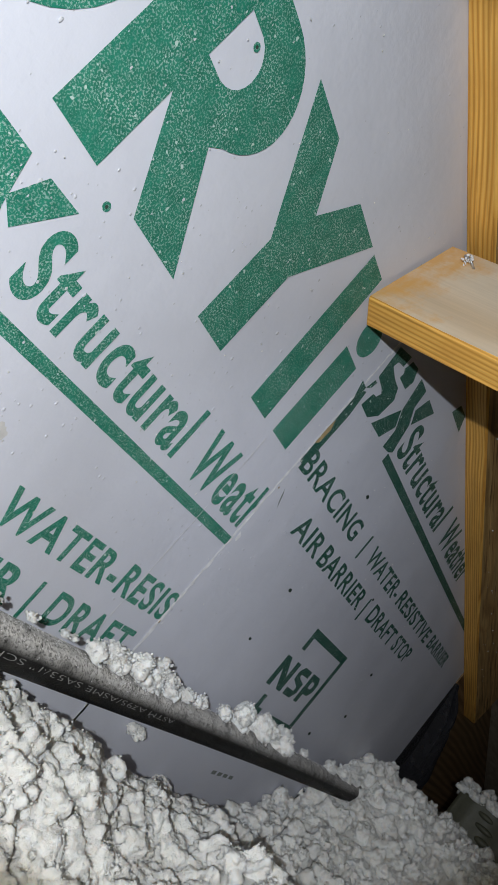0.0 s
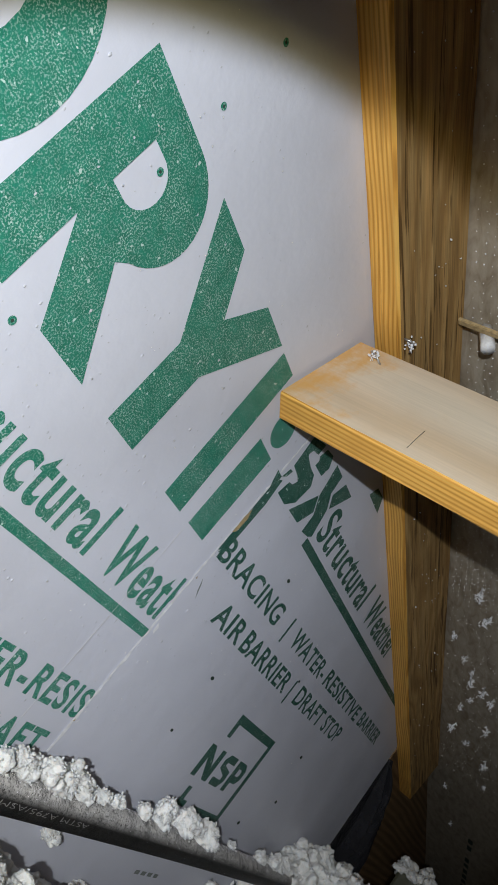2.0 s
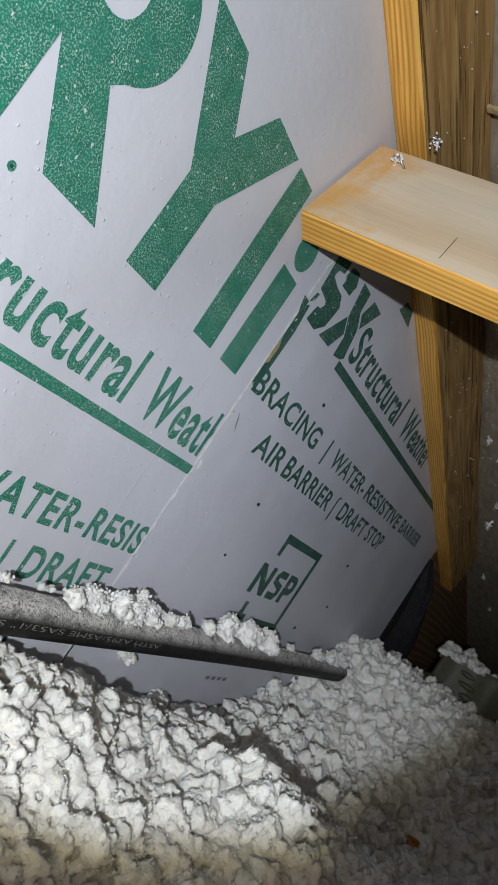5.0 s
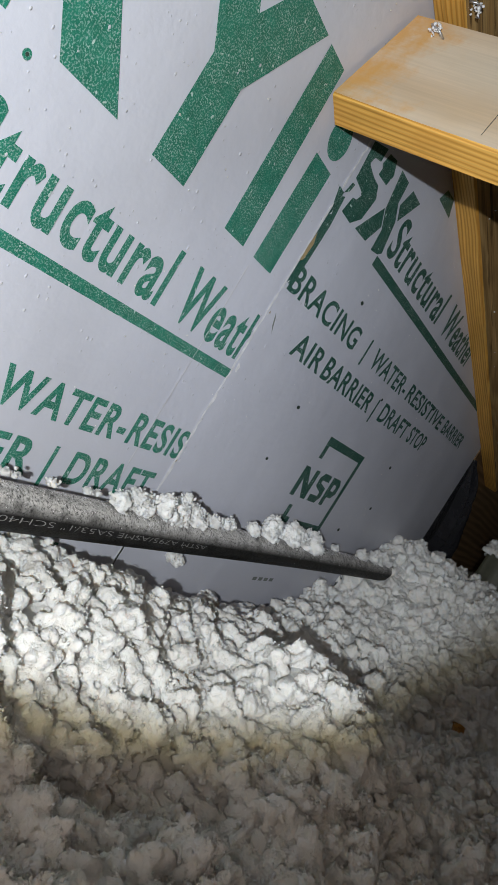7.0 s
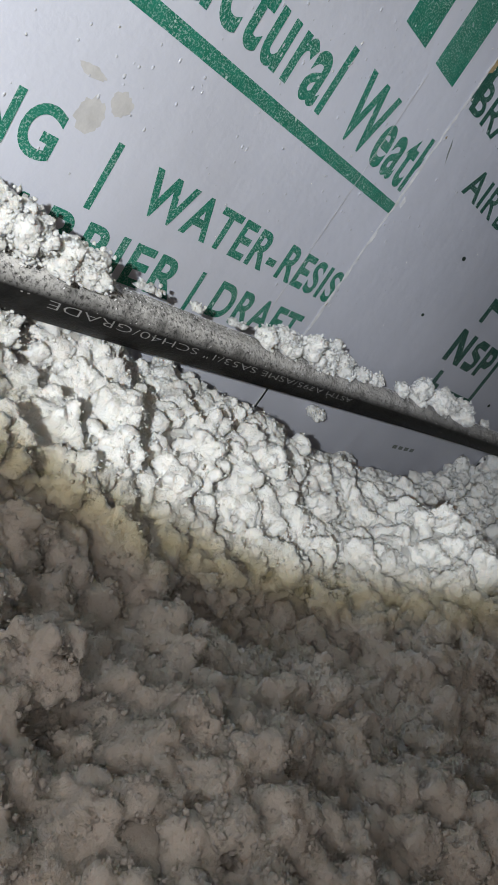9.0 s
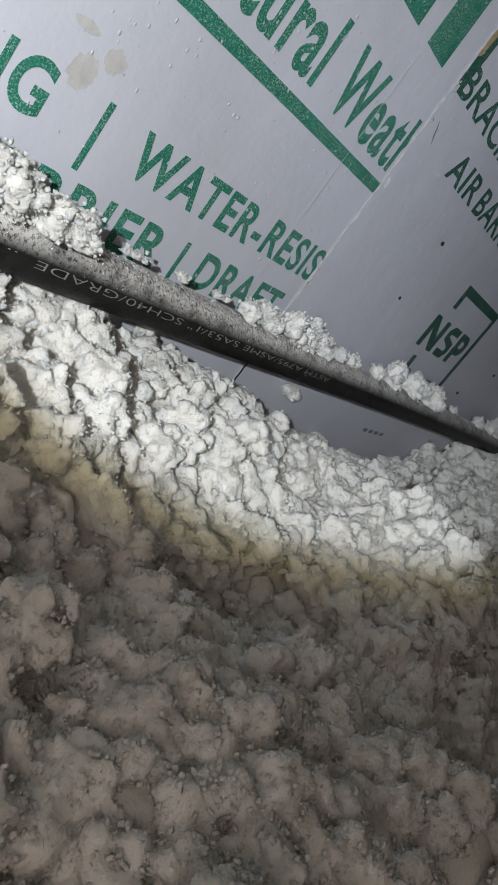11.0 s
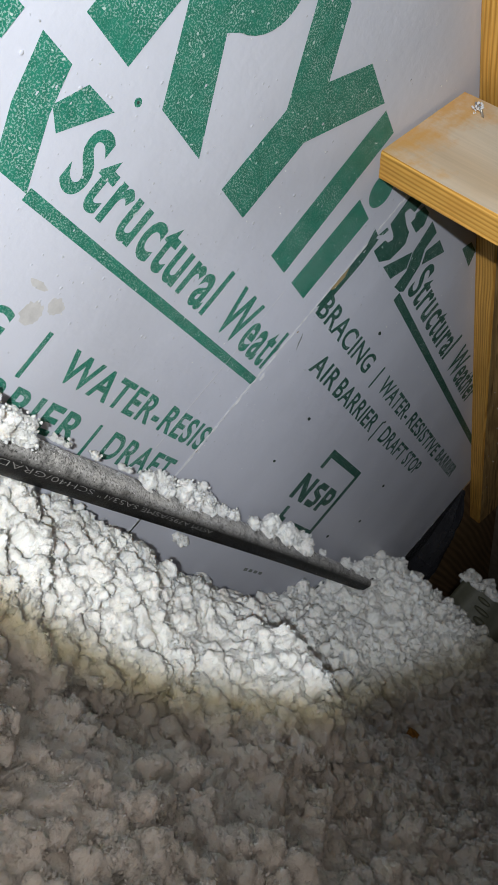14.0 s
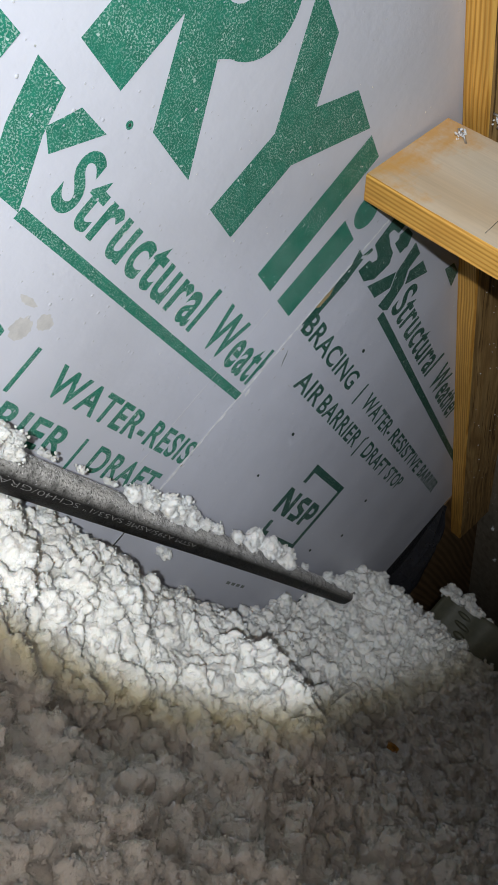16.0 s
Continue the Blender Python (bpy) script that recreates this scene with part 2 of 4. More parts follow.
def grid_mesh(name, X, Y, Z):
    """A sheet from arrays of equal shape."""
    n, m = X.shape
    me = bpy.data.meshes.new(name)
    idx = np.arange(n * m).reshape(n, m)
    quads = np.stack([idx[:-1, :-1], idx[1:, :-1], idx[1:, 1:], idx[:-1, 1:]], -1).reshape(-1, 4)
    me.vertices.add(n * m)
    me.vertices.foreach_set("co", np.stack([X, Y, Z], -1).reshape(-1).astype(np.float32))
    me.loops.add(quads.size)
    me.loops.foreach_set("vertex_index", quads.reshape(-1).astype(np.int32))
    me.polygons.add(len(quads))
    me.polygons.foreach_set("loop_start", np.arange(0, quads.size, 4, dtype=np.int32))
    me.update(calc_edges=True)
    me.shade_smooth()
    return me


def tri_mesh(name, verts, tris, smooth=True):
    me = bpy.data.meshes.new(name)
    me.vertices.add(len(verts))
    me.vertices.foreach_set("co", verts.reshape(-1).astype(np.float32))
    me.loops.add(tris.size)
    me.loops.foreach_set("vertex_index", tris.reshape(-1).astype(np.int32))
    me.polygons.add(len(tris))
    me.polygons.foreach_set("loop_start", np.arange(0, tris.size, 3, dtype=np.int32))
    me.update(calc_edges=True)
    if smooth:
        me.shade_smooth()
    return me


def ball(level):
    bm = bmesh.new()
    bmesh.ops.create_icosphere(bm, subdivisions=level, radius=1)
    v = np.array([p.co[:] for p in bm.verts])
    f = np.array([[q.index for q in p.verts] for p in bm.faces])
    bm.free()
    return v, f


BALL1, BALL2 = ball(1), ball(2)
CRUMB = (np.array([(1, 0, 0), (-1, 0, 0), (0, 1, 0), (0, -1, 0), (0, 0, 1), (0, 0, -1)], float), np.array([(0, 2, 4), (2, 1, 4), (1, 3, 4), (3, 0, 4), (2, 0, 5), (1, 2, 5), (3, 1, 5), (0, 3, 5)]))
rng = np.random.default_rng(7)


def blobs(name, centres, radii, shape=BALL2, rough=0.28, squash=(1, 1, 1)):
    """Many uneven little lumps in one mesh."""
    return tri_mesh(name, *lumps(centres, radii, shape, rough, squash))


def lumps(centres, radii, shape, rough, squash=(1, 1, 1)):
    """Corners and triangles of many uneven little lumps."""
    v, f = shape
    n, k = len(centres), len(v)
    bumps = 1 + rough * rng.standard_normal((n, k))
    scale = radii[:, None] * (0.75 + 0.5 * rng.random((n, 3)))
    pts = v[None] * bumps[..., None] * scale[:, None] * np.array(squash) + centres[:, None]
    tris = (f[None] + (np.arange(n) * k)[:, None, None]).reshape(-1, 3)
    return pts.reshape(-1, 3), tris


# ---- the gable wall: two sheathing panels with green print, joined at x = 0 ----
wall = empty("wall_north", "gable wall of white printed sheathing panels", "wall", "structure")
part("outer_sheathing", box(-3.0, 4.2, 0.012, 0.05, -0.1, 1.75), DRYWALL, wall)
TILT = 0.017  # the second panel leans a little upwards


def sheet(x0, x1, z0, z1, seed):
    """A panel face with slight waves, and its thickness."""
    nx, nz = int((x1 - x0) / 0.012), int((z1 - z0) / 0.012)
    X, Z = np.meshgrid(np.linspace(x0, x1, nx), np.linspace(z0, z1, nz), indexing="ij")
    W = 0.0003 * np.sin(X * 9 + seed) * np.sin(Z * 11 + 2 * seed) + 0.0002 * np.sin(X * 31 + Z * 17)
    return grid_mesh("panel", X, W + 0.0008, Z)


panel_a = link("sheathing_panel", sheet(-3.0, 0.0, -0.05, 1.7, 1.0), BOARD, wall, "white faced sheathing panel with green print and a torn joint edge")
panel_b = link("sheathing_panel", sheet(0.0004, 1.262, -0.05, 1.7, 2.2), BOARD, wall, "white faced sheathing panel with green print and small nicks")
part("core", box(-3.0, -0.0004, 0.0016, 0.0115, -0.05, 1.7), SEAM, panel_a)
part("core", box(0.0008, 1.262, 0.0016, 0.0115, -0.05, 1.7), SEAM, panel_b)
PRINT_Y = 0.0


def shape(name, polygons, parent, mat=PRINT, tilt=0.0, y=PRINT_Y, label=""):
    """Flat print in the wall's x and z; each entry is an outline, or a list of an outline and its holes."""
    bm = bmesh.new()
    for poly in polygons:
        loops = poly if isinstance(poly[0], list) else [poly]
        flat = [p for loop in loops for p in loop]
        y -= 0.00008
        vs = [bm.verts.new((px, y, pz + tilt * px)) for px, pz in flat]
        for tri in tessellate_polygon([[Vector((px, pz, 0)) for px, pz in loop] for loop in loops]):
            bm.faces.new([vs[k] for k in tri])
    return part(name, bm, mat, parent, label)


def rect(x0, x1, z0, z1):
    return [(x0, z0), (x1, z0), (x1, z1), (x0, z1)]


def arc(cx, cz, rx, rz, a0, a1, n=14):
    return [(cx + rx * math.cos(radians(a0 + (a1 - a0) * k / n)), cz + rz * math.sin(radians(a0 + (a1 - a0) * k / n))) for k in range(n + 1)]


def writing(name, body, x0, x1, base, cap, parent, mat=PRINT, tilt=0.0, clip=None, weight=0.02, y=PRINT_Y, spacing=1.0):
    """Words in the built-in font, drawn out to lie between x0 and x1 with capitals of the given height."""
    cu = bpy.data.curves.new(name, "FONT")
    cu.body, cu.size, cu.offset, cu.space_character, cu.resolution_u = body, 1.0, weight, spacing, 6
    tmp = new("tmp", cu)
    bpy.context.view_layer.update()
    me = bpy.data.meshes.new_from_object(tmp.evaluated_get(bpy.context.evaluated_depsgraph_get()))
    bpy.data.objects.remove(tmp)
    bm = bmesh.new()
    bm.from_mesh(me)
    bpy.data.meshes.remove(me)
    lo, hi = min(v.co.x for v in bm.verts), max(v.co.x for v in bm.verts)
    for v in bm.verts:
        px = x0 + (v.co.x - lo) / (hi - lo) * (x1 - x0)
        v.co = (px, y, base + v.co.y / 0.70 * cap + tilt * px)
    if clip is not None:
        bmesh.ops.bisect_plane(bm, geom=bm.verts[:] + bm.edges[:] + bm.faces[:], plane_co=(clip, 0, 0), plane_no=(1, 0, 0), clear_outer=True)
    bmesh.ops.split_edges(bm, edges=bm.edges[:])
    lift = random.Random(len(body))
    for f in bm.faces:
        d = lift.uniform(0, 0.00010)
        for v in f.verts:
            v.co.y -= d
    return part(name, bm, mat, parent)


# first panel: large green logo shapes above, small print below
shape("logo_shape", [[[(-0.474, 0.714), (-0.423, 0.714), (-0.423, 0.786), (-0.375, 0.715), (-0.311, 0.715), (-0.372, 0.791)] + arc(-0.389, 0.8465, 0.057, 0.0525, -62, 90, 16) + [(-0.474, 0.899)],
                      [(-0.423, 0.866), (-0.405, 0.866)] + arc(-0.405, 0.8435, 0.021, 0.0225, 84, -84, 10) + [(-0.405, 0.821), (-0.423, 0.821)]]], panel_a)
shape("logo_shape", [[[(-0.640, 0.714), (-0.560, 0.714)] + arc(-0.575, 0.806, 0.090, 0.092, -80, 80, 18) + [(-0.560, 0.898), (-0.640, 0.898)],
                      [(-0.590, 0.760), (-0.590, 0.852), (-0.575, 0.852)] + arc(-0.575, 0.806, 0.034, 0.046, 84, -84, 10) + [(-0.575, 0.760)]]], panel_a)
shape("logo_shape", [[(-0.342, 0.902), (-0.285, 0.902), (-0.243, 0.854), (-0.211, 0.903), (-0.155, 0.902), (-0.216, 0.805), (-0.216, 0.715), (-0.265, 0.715), (-0.264, 0.805)]], panel_a)
shape("logo_shape", [[(-0.140, 0.715), (-0.100, 0.715), (-0.108, 0.901), (-0.145, 0.901)]], panel_a)
shape("logo_shape", [rect(-0.076, -0.034, 0.715, 0.833)], panel_a)
shape("logo_shape", [arc(-0.052, 0.862, 0.021, 0.021, 0, 345, 20)], panel_a)
shape("logo_shape", [[(-0.490, 0.685), (-0.459, 0.685), (-0.449, 0.651), (-0.424, 0.600), (-0.458, 0.600), (-0.477, 0.639)], [(-0.452, 0.657), (-0.439, 0.685), (-0.408, 0.686), (-0.436, 0.645)], [(-0.482, 0.632), (-0.500, 0.600), (-0.530, 0.600), (-0.498, 0.646)]], panel_a)
shape("logo_shape", [rect(-0.60, -0.530, 0.600, 0.622), rect(-0.60, -0.515, 0.632, 0.652), rect(-0.60, -0.508, 0.662, 0.685)], panel_a)
shape("underline", [rect(-0.424, 0.000, 0.5995, 0.6105)], panel_a, tilt=0.0115)
shape("underline", [rect(-0.62, -0.106, 0.345, 0.378)], panel_a)
shape("underline", [rect(-0.012, -0.002, 0.350, 0.358)], panel_a)
for body, x0, x1, base, cap, clip, weight in (("Structural", -0.411, -0.168, 0.622, 0.052, None, 0.024), ("Weather", -0.141, 0.062, 0.622, 0.052, -0.003, 0.024),
                                              ("BRACING", -0.546, -0.361, 0.495, 0.032, None, 0.026), ("|", -0.3205, -0.3150, 0.492, 0.037, None, 0.0), ("WATER-", -0.281, -0.108, 0.495, 0.032, None, 0.026), ("RESISTIVE", -0.101, 0.093, 0.496, 0.032, 0.001, 0.026),
                                              ("AIR", -0.505, -0.428, 0.441, 0.032, None, 0.026), ("BARRIER", -0.408, -0.203, 0.441, 0.032, None, 0.026), ("|", -0.1835, -0.1785, 0.443, 0.031, None, 0.0), ("DRAFT", -0.155, -0.018, 0.441, 0.032, None, 0.026)):
    writing("printed_text", body, x0, x1, base + 0.0008, cap, panel_a, tilt=0.003 if cap > 0.05 else 0.0115, clip=clip, weight=weight, spacing=1.10)

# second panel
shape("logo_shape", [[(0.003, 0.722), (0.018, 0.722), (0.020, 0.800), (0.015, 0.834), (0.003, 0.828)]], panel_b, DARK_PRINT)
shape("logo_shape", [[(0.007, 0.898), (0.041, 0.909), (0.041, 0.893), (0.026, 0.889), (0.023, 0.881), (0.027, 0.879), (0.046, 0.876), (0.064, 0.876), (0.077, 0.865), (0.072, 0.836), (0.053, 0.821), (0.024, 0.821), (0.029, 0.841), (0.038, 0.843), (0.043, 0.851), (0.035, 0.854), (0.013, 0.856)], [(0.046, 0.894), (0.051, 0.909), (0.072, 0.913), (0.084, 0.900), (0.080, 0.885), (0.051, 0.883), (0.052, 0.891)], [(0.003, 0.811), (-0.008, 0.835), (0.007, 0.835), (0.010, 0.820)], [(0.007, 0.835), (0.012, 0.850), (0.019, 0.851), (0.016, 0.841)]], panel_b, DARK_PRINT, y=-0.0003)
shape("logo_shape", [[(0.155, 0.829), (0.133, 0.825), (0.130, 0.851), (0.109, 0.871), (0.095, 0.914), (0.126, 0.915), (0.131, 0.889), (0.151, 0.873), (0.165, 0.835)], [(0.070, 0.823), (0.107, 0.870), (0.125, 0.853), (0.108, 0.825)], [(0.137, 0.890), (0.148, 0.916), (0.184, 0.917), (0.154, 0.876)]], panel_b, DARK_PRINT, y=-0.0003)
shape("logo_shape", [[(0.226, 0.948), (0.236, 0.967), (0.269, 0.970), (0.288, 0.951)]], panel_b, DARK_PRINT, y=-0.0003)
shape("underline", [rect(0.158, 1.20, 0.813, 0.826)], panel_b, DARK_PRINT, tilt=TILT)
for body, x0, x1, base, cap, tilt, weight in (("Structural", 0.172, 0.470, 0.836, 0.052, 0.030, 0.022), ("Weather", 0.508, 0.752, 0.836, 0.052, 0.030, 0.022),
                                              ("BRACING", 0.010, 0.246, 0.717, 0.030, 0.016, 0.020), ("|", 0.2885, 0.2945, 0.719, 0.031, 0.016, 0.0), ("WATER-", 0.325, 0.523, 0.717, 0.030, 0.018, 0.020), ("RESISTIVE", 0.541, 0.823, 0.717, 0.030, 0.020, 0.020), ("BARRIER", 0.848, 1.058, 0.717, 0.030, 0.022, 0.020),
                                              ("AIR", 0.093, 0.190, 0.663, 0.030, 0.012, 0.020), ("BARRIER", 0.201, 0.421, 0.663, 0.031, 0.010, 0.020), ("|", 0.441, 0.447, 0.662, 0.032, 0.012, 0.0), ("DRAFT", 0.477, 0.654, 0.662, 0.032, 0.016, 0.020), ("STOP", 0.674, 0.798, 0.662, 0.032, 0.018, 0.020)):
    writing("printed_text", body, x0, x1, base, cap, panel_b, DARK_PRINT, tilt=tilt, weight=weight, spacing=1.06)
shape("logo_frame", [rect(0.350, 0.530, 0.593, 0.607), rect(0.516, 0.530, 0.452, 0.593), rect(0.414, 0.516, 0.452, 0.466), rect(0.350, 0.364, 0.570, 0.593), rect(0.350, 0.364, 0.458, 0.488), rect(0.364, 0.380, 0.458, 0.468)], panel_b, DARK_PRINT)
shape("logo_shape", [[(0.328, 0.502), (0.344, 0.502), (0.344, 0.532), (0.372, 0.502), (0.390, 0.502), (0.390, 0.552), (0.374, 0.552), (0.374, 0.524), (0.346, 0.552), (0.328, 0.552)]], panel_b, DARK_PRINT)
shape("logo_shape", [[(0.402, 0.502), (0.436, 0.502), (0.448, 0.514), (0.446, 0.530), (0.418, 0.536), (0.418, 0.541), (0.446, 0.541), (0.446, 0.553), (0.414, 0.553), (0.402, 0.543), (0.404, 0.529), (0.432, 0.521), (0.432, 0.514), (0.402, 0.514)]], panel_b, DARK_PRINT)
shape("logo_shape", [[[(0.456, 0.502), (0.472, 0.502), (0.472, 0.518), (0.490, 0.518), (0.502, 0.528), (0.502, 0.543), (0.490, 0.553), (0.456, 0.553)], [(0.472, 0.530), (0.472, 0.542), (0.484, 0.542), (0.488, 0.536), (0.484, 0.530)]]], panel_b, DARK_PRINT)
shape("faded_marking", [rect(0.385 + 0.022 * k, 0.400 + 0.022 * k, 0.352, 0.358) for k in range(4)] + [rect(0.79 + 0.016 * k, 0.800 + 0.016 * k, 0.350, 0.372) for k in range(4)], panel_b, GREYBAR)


def ragged(points, width, jitter, seed):
    """Outline of a torn strip along a line of the wall."""
    r = random.Random(seed)
    left, right = [], []
    for (ax, az), (bx, bz) in zip(points, points[1:]):
        n = max(2, int(math.dist((ax, az), (bx, bz)) / 0.006))
        for k in range(n):
            px, pz = ax + (bx - ax) * k / n, az + (bz - az) * k / n
            left.append((px - width * r.uniform(1 - jitter, 1), pz))
            right.append((px + width * r.uniform(1 - jitter, 1), pz))
    return left + right[::-1]


shape("torn_edge", [ragged([(0.0, 0.33), (0.0008, 0.60), (0.0, 0.95)], 0.0032, 0.95, 3)], panel_a, SEAM, y=-0.0002)
shape("crack", [ragged([(-0.076, 0.46), (-0.075, 0.60), (-0.0765, 0.712)], 0.0005, 0.9, 4)], panel_a, SEAM, y=-0.0001)
shape("crease", [ragged([(-0.0742, 0.46), (-0.0735, 0.60), (-0.0748, 0.712)], 0.0003, 0.9, 14)], panel_a, SCUFF, y=-0.0001)
shape("dark_gap", [ragged([(0.0012, 0.30), (0.0018, 0.45)], 0.0021, 0.4, 5)], panel_b, HOLE, y=-0.0002)
bits = random.Random(21)
for k in range(16):
    bx, bz = bits.uniform(-0.003, 0.004), bits.uniform(0.46, 0.93)
    shape("torn_flake", [[(bx, bz), (bx + bits.uniform(0.001, 0.004), bz + 0.001), (bx + 0.002, bz + bits.uniform(0.003, 0.007))]], panel_b, bits.choice((SEAM, SEAM, KRAFT)), y=-0.0005 - 0.0001 * k)
shape("torn_scrap", [[(0.002, 0.748), (0.008, 0.752), (0.010, 0.772), (0.004, 0.784), (0.002, 0.770)]], panel_b, KRAFT, y=-0.0002)
shape("nick", [[(0.018, 0.690), (0.024, 0.684), (0.034, 0.668), (0.026, 0.676)]], panel_b, GREYBAR)
shape("nick", [[(0.006, 0.622), (0.013, 0.618), (0.012, 0.610), (0.007, 0.612)]], panel_b, SEAM, y=-0.0002)
blot = random.Random(31)
for sx, sz, wide, high, lift in ((-0.349, 0.530, 0.013, 0.013, 0.0004), (-0.333, 0.545, 0.010, 0.009, 0.0002), (-0.362, 0.552, 0.012, 0.004, 0.0)):
    shape("scuff", [[(sx + wide * blot.uniform(0.7, 1.0) * math.cos(k * 0.2618), sz + high * blot.uniform(0.7, 1.0) * math.sin(k * 0.2618)) for k in range(24)]], panel_a, SCUFF, y=lift)
for hx, hz, hr in ((-0.397, 0.704, 0.0036), (-0.401, 0.858, 0.0034), (-0.404, 0.932, 0.0032), (-0.407, 1.009, 0.0034)):
    shape("nail_hole", [arc(hx, hz, hr, hr, 0, 340, 12)], panel_a, PRINT)
    shape("nail_hole", [arc(hx, hz, hr * 0.4, hr * 0.4, 0, 340, 8)], panel_a, HOLE, y=-0.0002)
for hx, hz, hr in ((0.196, 0.616, 0.005), (0.197, 0.537, 0.004), (0.194, 0.774, 0.005), (0.72, 0.529, 0.006), (0.686, 0.616, 0.006), (0.72, 0.755, 0.005), (0.45, 0.70, 0.004), (0.62, 0.47, 0.006)):
    shape("nail_hole", [arc(hx, hz, hr, hr * 0.55, 0, 340, 9)], panel_b, HOLE, y=-0.0002)

# ---- rafter against the wall, sloping down to the eave ----
SLOPE = -0.188
PITCH = math.atan(SLOPE)


def under(x):
    """Height of the rafter's lower edge."""
    return 1.0212 + SLOPE * x


def timber(name, length, depth, thick, mat, parent=None, seed=0, wave=0.0012, label="", ends=(0.0, 0.0), face=None):
    """A sawn board along x, from the origin; depth in z, thickness in -y; edges eased and slightly wavy."""
    bm = bmesh.new()
    n = max(6, int(length / 0.03))
    rounds = [(0.0, 0.0025), (0.0025, 0.0), (thick - 0.003, 0.0), (thick, 0.003), (thick, depth - 0.003), (thick - 0.003, depth), (0.0025, depth), (0.0, depth - 0.0025)]
    rings = []
    for k in range(n + 1):
        u = k / n
        ring = []
        for j, (a, h) in enumerate(rounds):
            d = noise.noise(Vector((u * length * 6 + seed * 7, j * 0.7, seed))) * wave
            px = length * u + (ends[0] * h if k == 0 else 0) + (ends[1] * h if k == n else 0)
            ring.append(bm.verts.new((px, -a + d, h + d * 1.2)))
        rings.append(ring)
    for r0, r1 in zip(rings, rings[1:]):
        for j in range(8):
            bm.faces.new((r0[j], r0[(j + 1) % 8], r1[(j + 1) % 8], r1[j]))
    bm.faces.new(rings[0])
    bm.faces.new(rings[-1][::-1])
    ob = part(name, bm, mat, parent, label)
    if face:
        ob.data.materials.append(face)
        for p in ob.data.polygons:
            p.material_index = int(p.index < n * 8 and p.index % 8 in (3, 7))
    return ob


rafter = timber("rafter", 4.073, 0.138, 0.038, PINE, seed=1, wave=0.003, ends=(0.0, math.tan(-PITCH)), face=OLDFACE)
rafter.matrix_world = Matrix.Translation((-2.42, 0.0015, under(-2.42))) @ pose(0, 0, 0, 0, -math.degrees(PITCH), 0)
tagged(rafter, "yellow pine rafter along the gable wall with weathered side", "rafter")
ledger = timber("gable_board", 2.6, 0.62, 0.012, BROWN, seed=5)
ledger.matrix_world = Matrix.Translation((1.268, 0.0118, 0.22))
tagged(ledger, "dark brown board closing the corner below the rafter", "board")

# ---- roof deck ----
deck_x = np.linspace(-3.0, 4.2, 40)
deck_y = np.linspace(-3.2, -0.001, 30)
DX, DY = np.meshgrid(deck_x, deck_y, indexing="ij")


def deck_z(x):
    return under(x) + 0.1415


deck = link("ceiling", grid_mesh("ceiling", DX, DY, deck_z(DX)), DECK)
tagged(deck, "dark strand board roof deck seen from below", "ceiling", kind="structure")
roof = link("roof", grid_mesh("roof", DX, DY, deck_z(DX) + 0.02), DECK)
tagged(roof, "outer side of the roof deck", "roof", kind="structure")

# ---- plain walls and floor that close the attic ----
tagged(part("floor", box(-3.0, 4.2, -3.2, 0.0, -0.06, 0.0), DRYWALL), "ceiling boards under the insulation", "floor", kind="structure")
tagged(part("wall_south", box(-3.0, 4.2, -3.25, -3.2, -0.1, 1.75), BROWN), "dark timber attic wall", "wall", kind="structure")
tagged(part("wall_west", box(-3.05, -3.0, -3.2, 0.05, -0.1, 1.75), BROWN), "dark timber attic wall", "wall", kind="structure")
tagged(part("wall_east", box(4.2, 4.25, -3.2, 0.05, -0.1, 1.0), BROWN), "dark timber wall at the eave", "wall", kind="structure")

# ---- blocking board set square to the wall under the rafter ----
block = timber("blocking_board", 0.66, 0.140, 0.036, PINE, seed=3, wave=0.0012, face=PALE)
lean = Vector((0.059, 0, 0.134)).normalized()
across = Vector((0.134, 0, -0.059)).normalized()
m = Matrix.Identity(4)
for row in range(3):
    m[row][0] = (0, -1, 0)[row]
    m[row][1] = -across[row]
    m[row][2] = lean[row]
m.translation = (-0.111, -0.004, 0.876)
block.matrix_world = m
tagged(block, "planed two-by-six blocking board under the rafter", "board")

# ---- steel pipe along the wall ----
PIPE_Y, PIPE_Z, PIPE_R, PIPE_FALL = -0.052, 0.431, 0.0190, -0.0063
pipe = empty("steel_pipe", "black steel pipe dusted white, lying in the insulation", "pipe", at=(0, PIPE_Y, PIPE_Z))


def pipe_axis(x):
    return PIPE_Y + 0.0015 * math.sin(x * 3), PIPE_Z + PIPE_FALL * x + 0.001 * math.sin(x * 5)


bm = bmesh.new()
rings = []
for k in range(121):
    px = -1.6 + k * 3.0 / 120
    cy, cz = pipe_axis(px)
    rings.append([bm.verts.new((px, cy + PIPE_R * math.cos(a), cz + PIPE_R * math.sin(a))) for a in np.linspace(0, 2 * math.pi, 33)[:-1]])
for r0, r1 in zip(rings, rings[1:]):
    for j in range(32):
        bm.faces.new((r0[j], r1[j], r1[(j + 1) % 32], r0[(j + 1) % 32]))
bm.faces.new(rings[0])
bm.faces.new(rings[-1][::-1])
tube = part("tube", bm, STEEL, None, "", True)
tube.parent = pipe
tube.matrix_parent_inverse = Matrix.Translation((0, -PIPE_Y, -PIPE_Z))

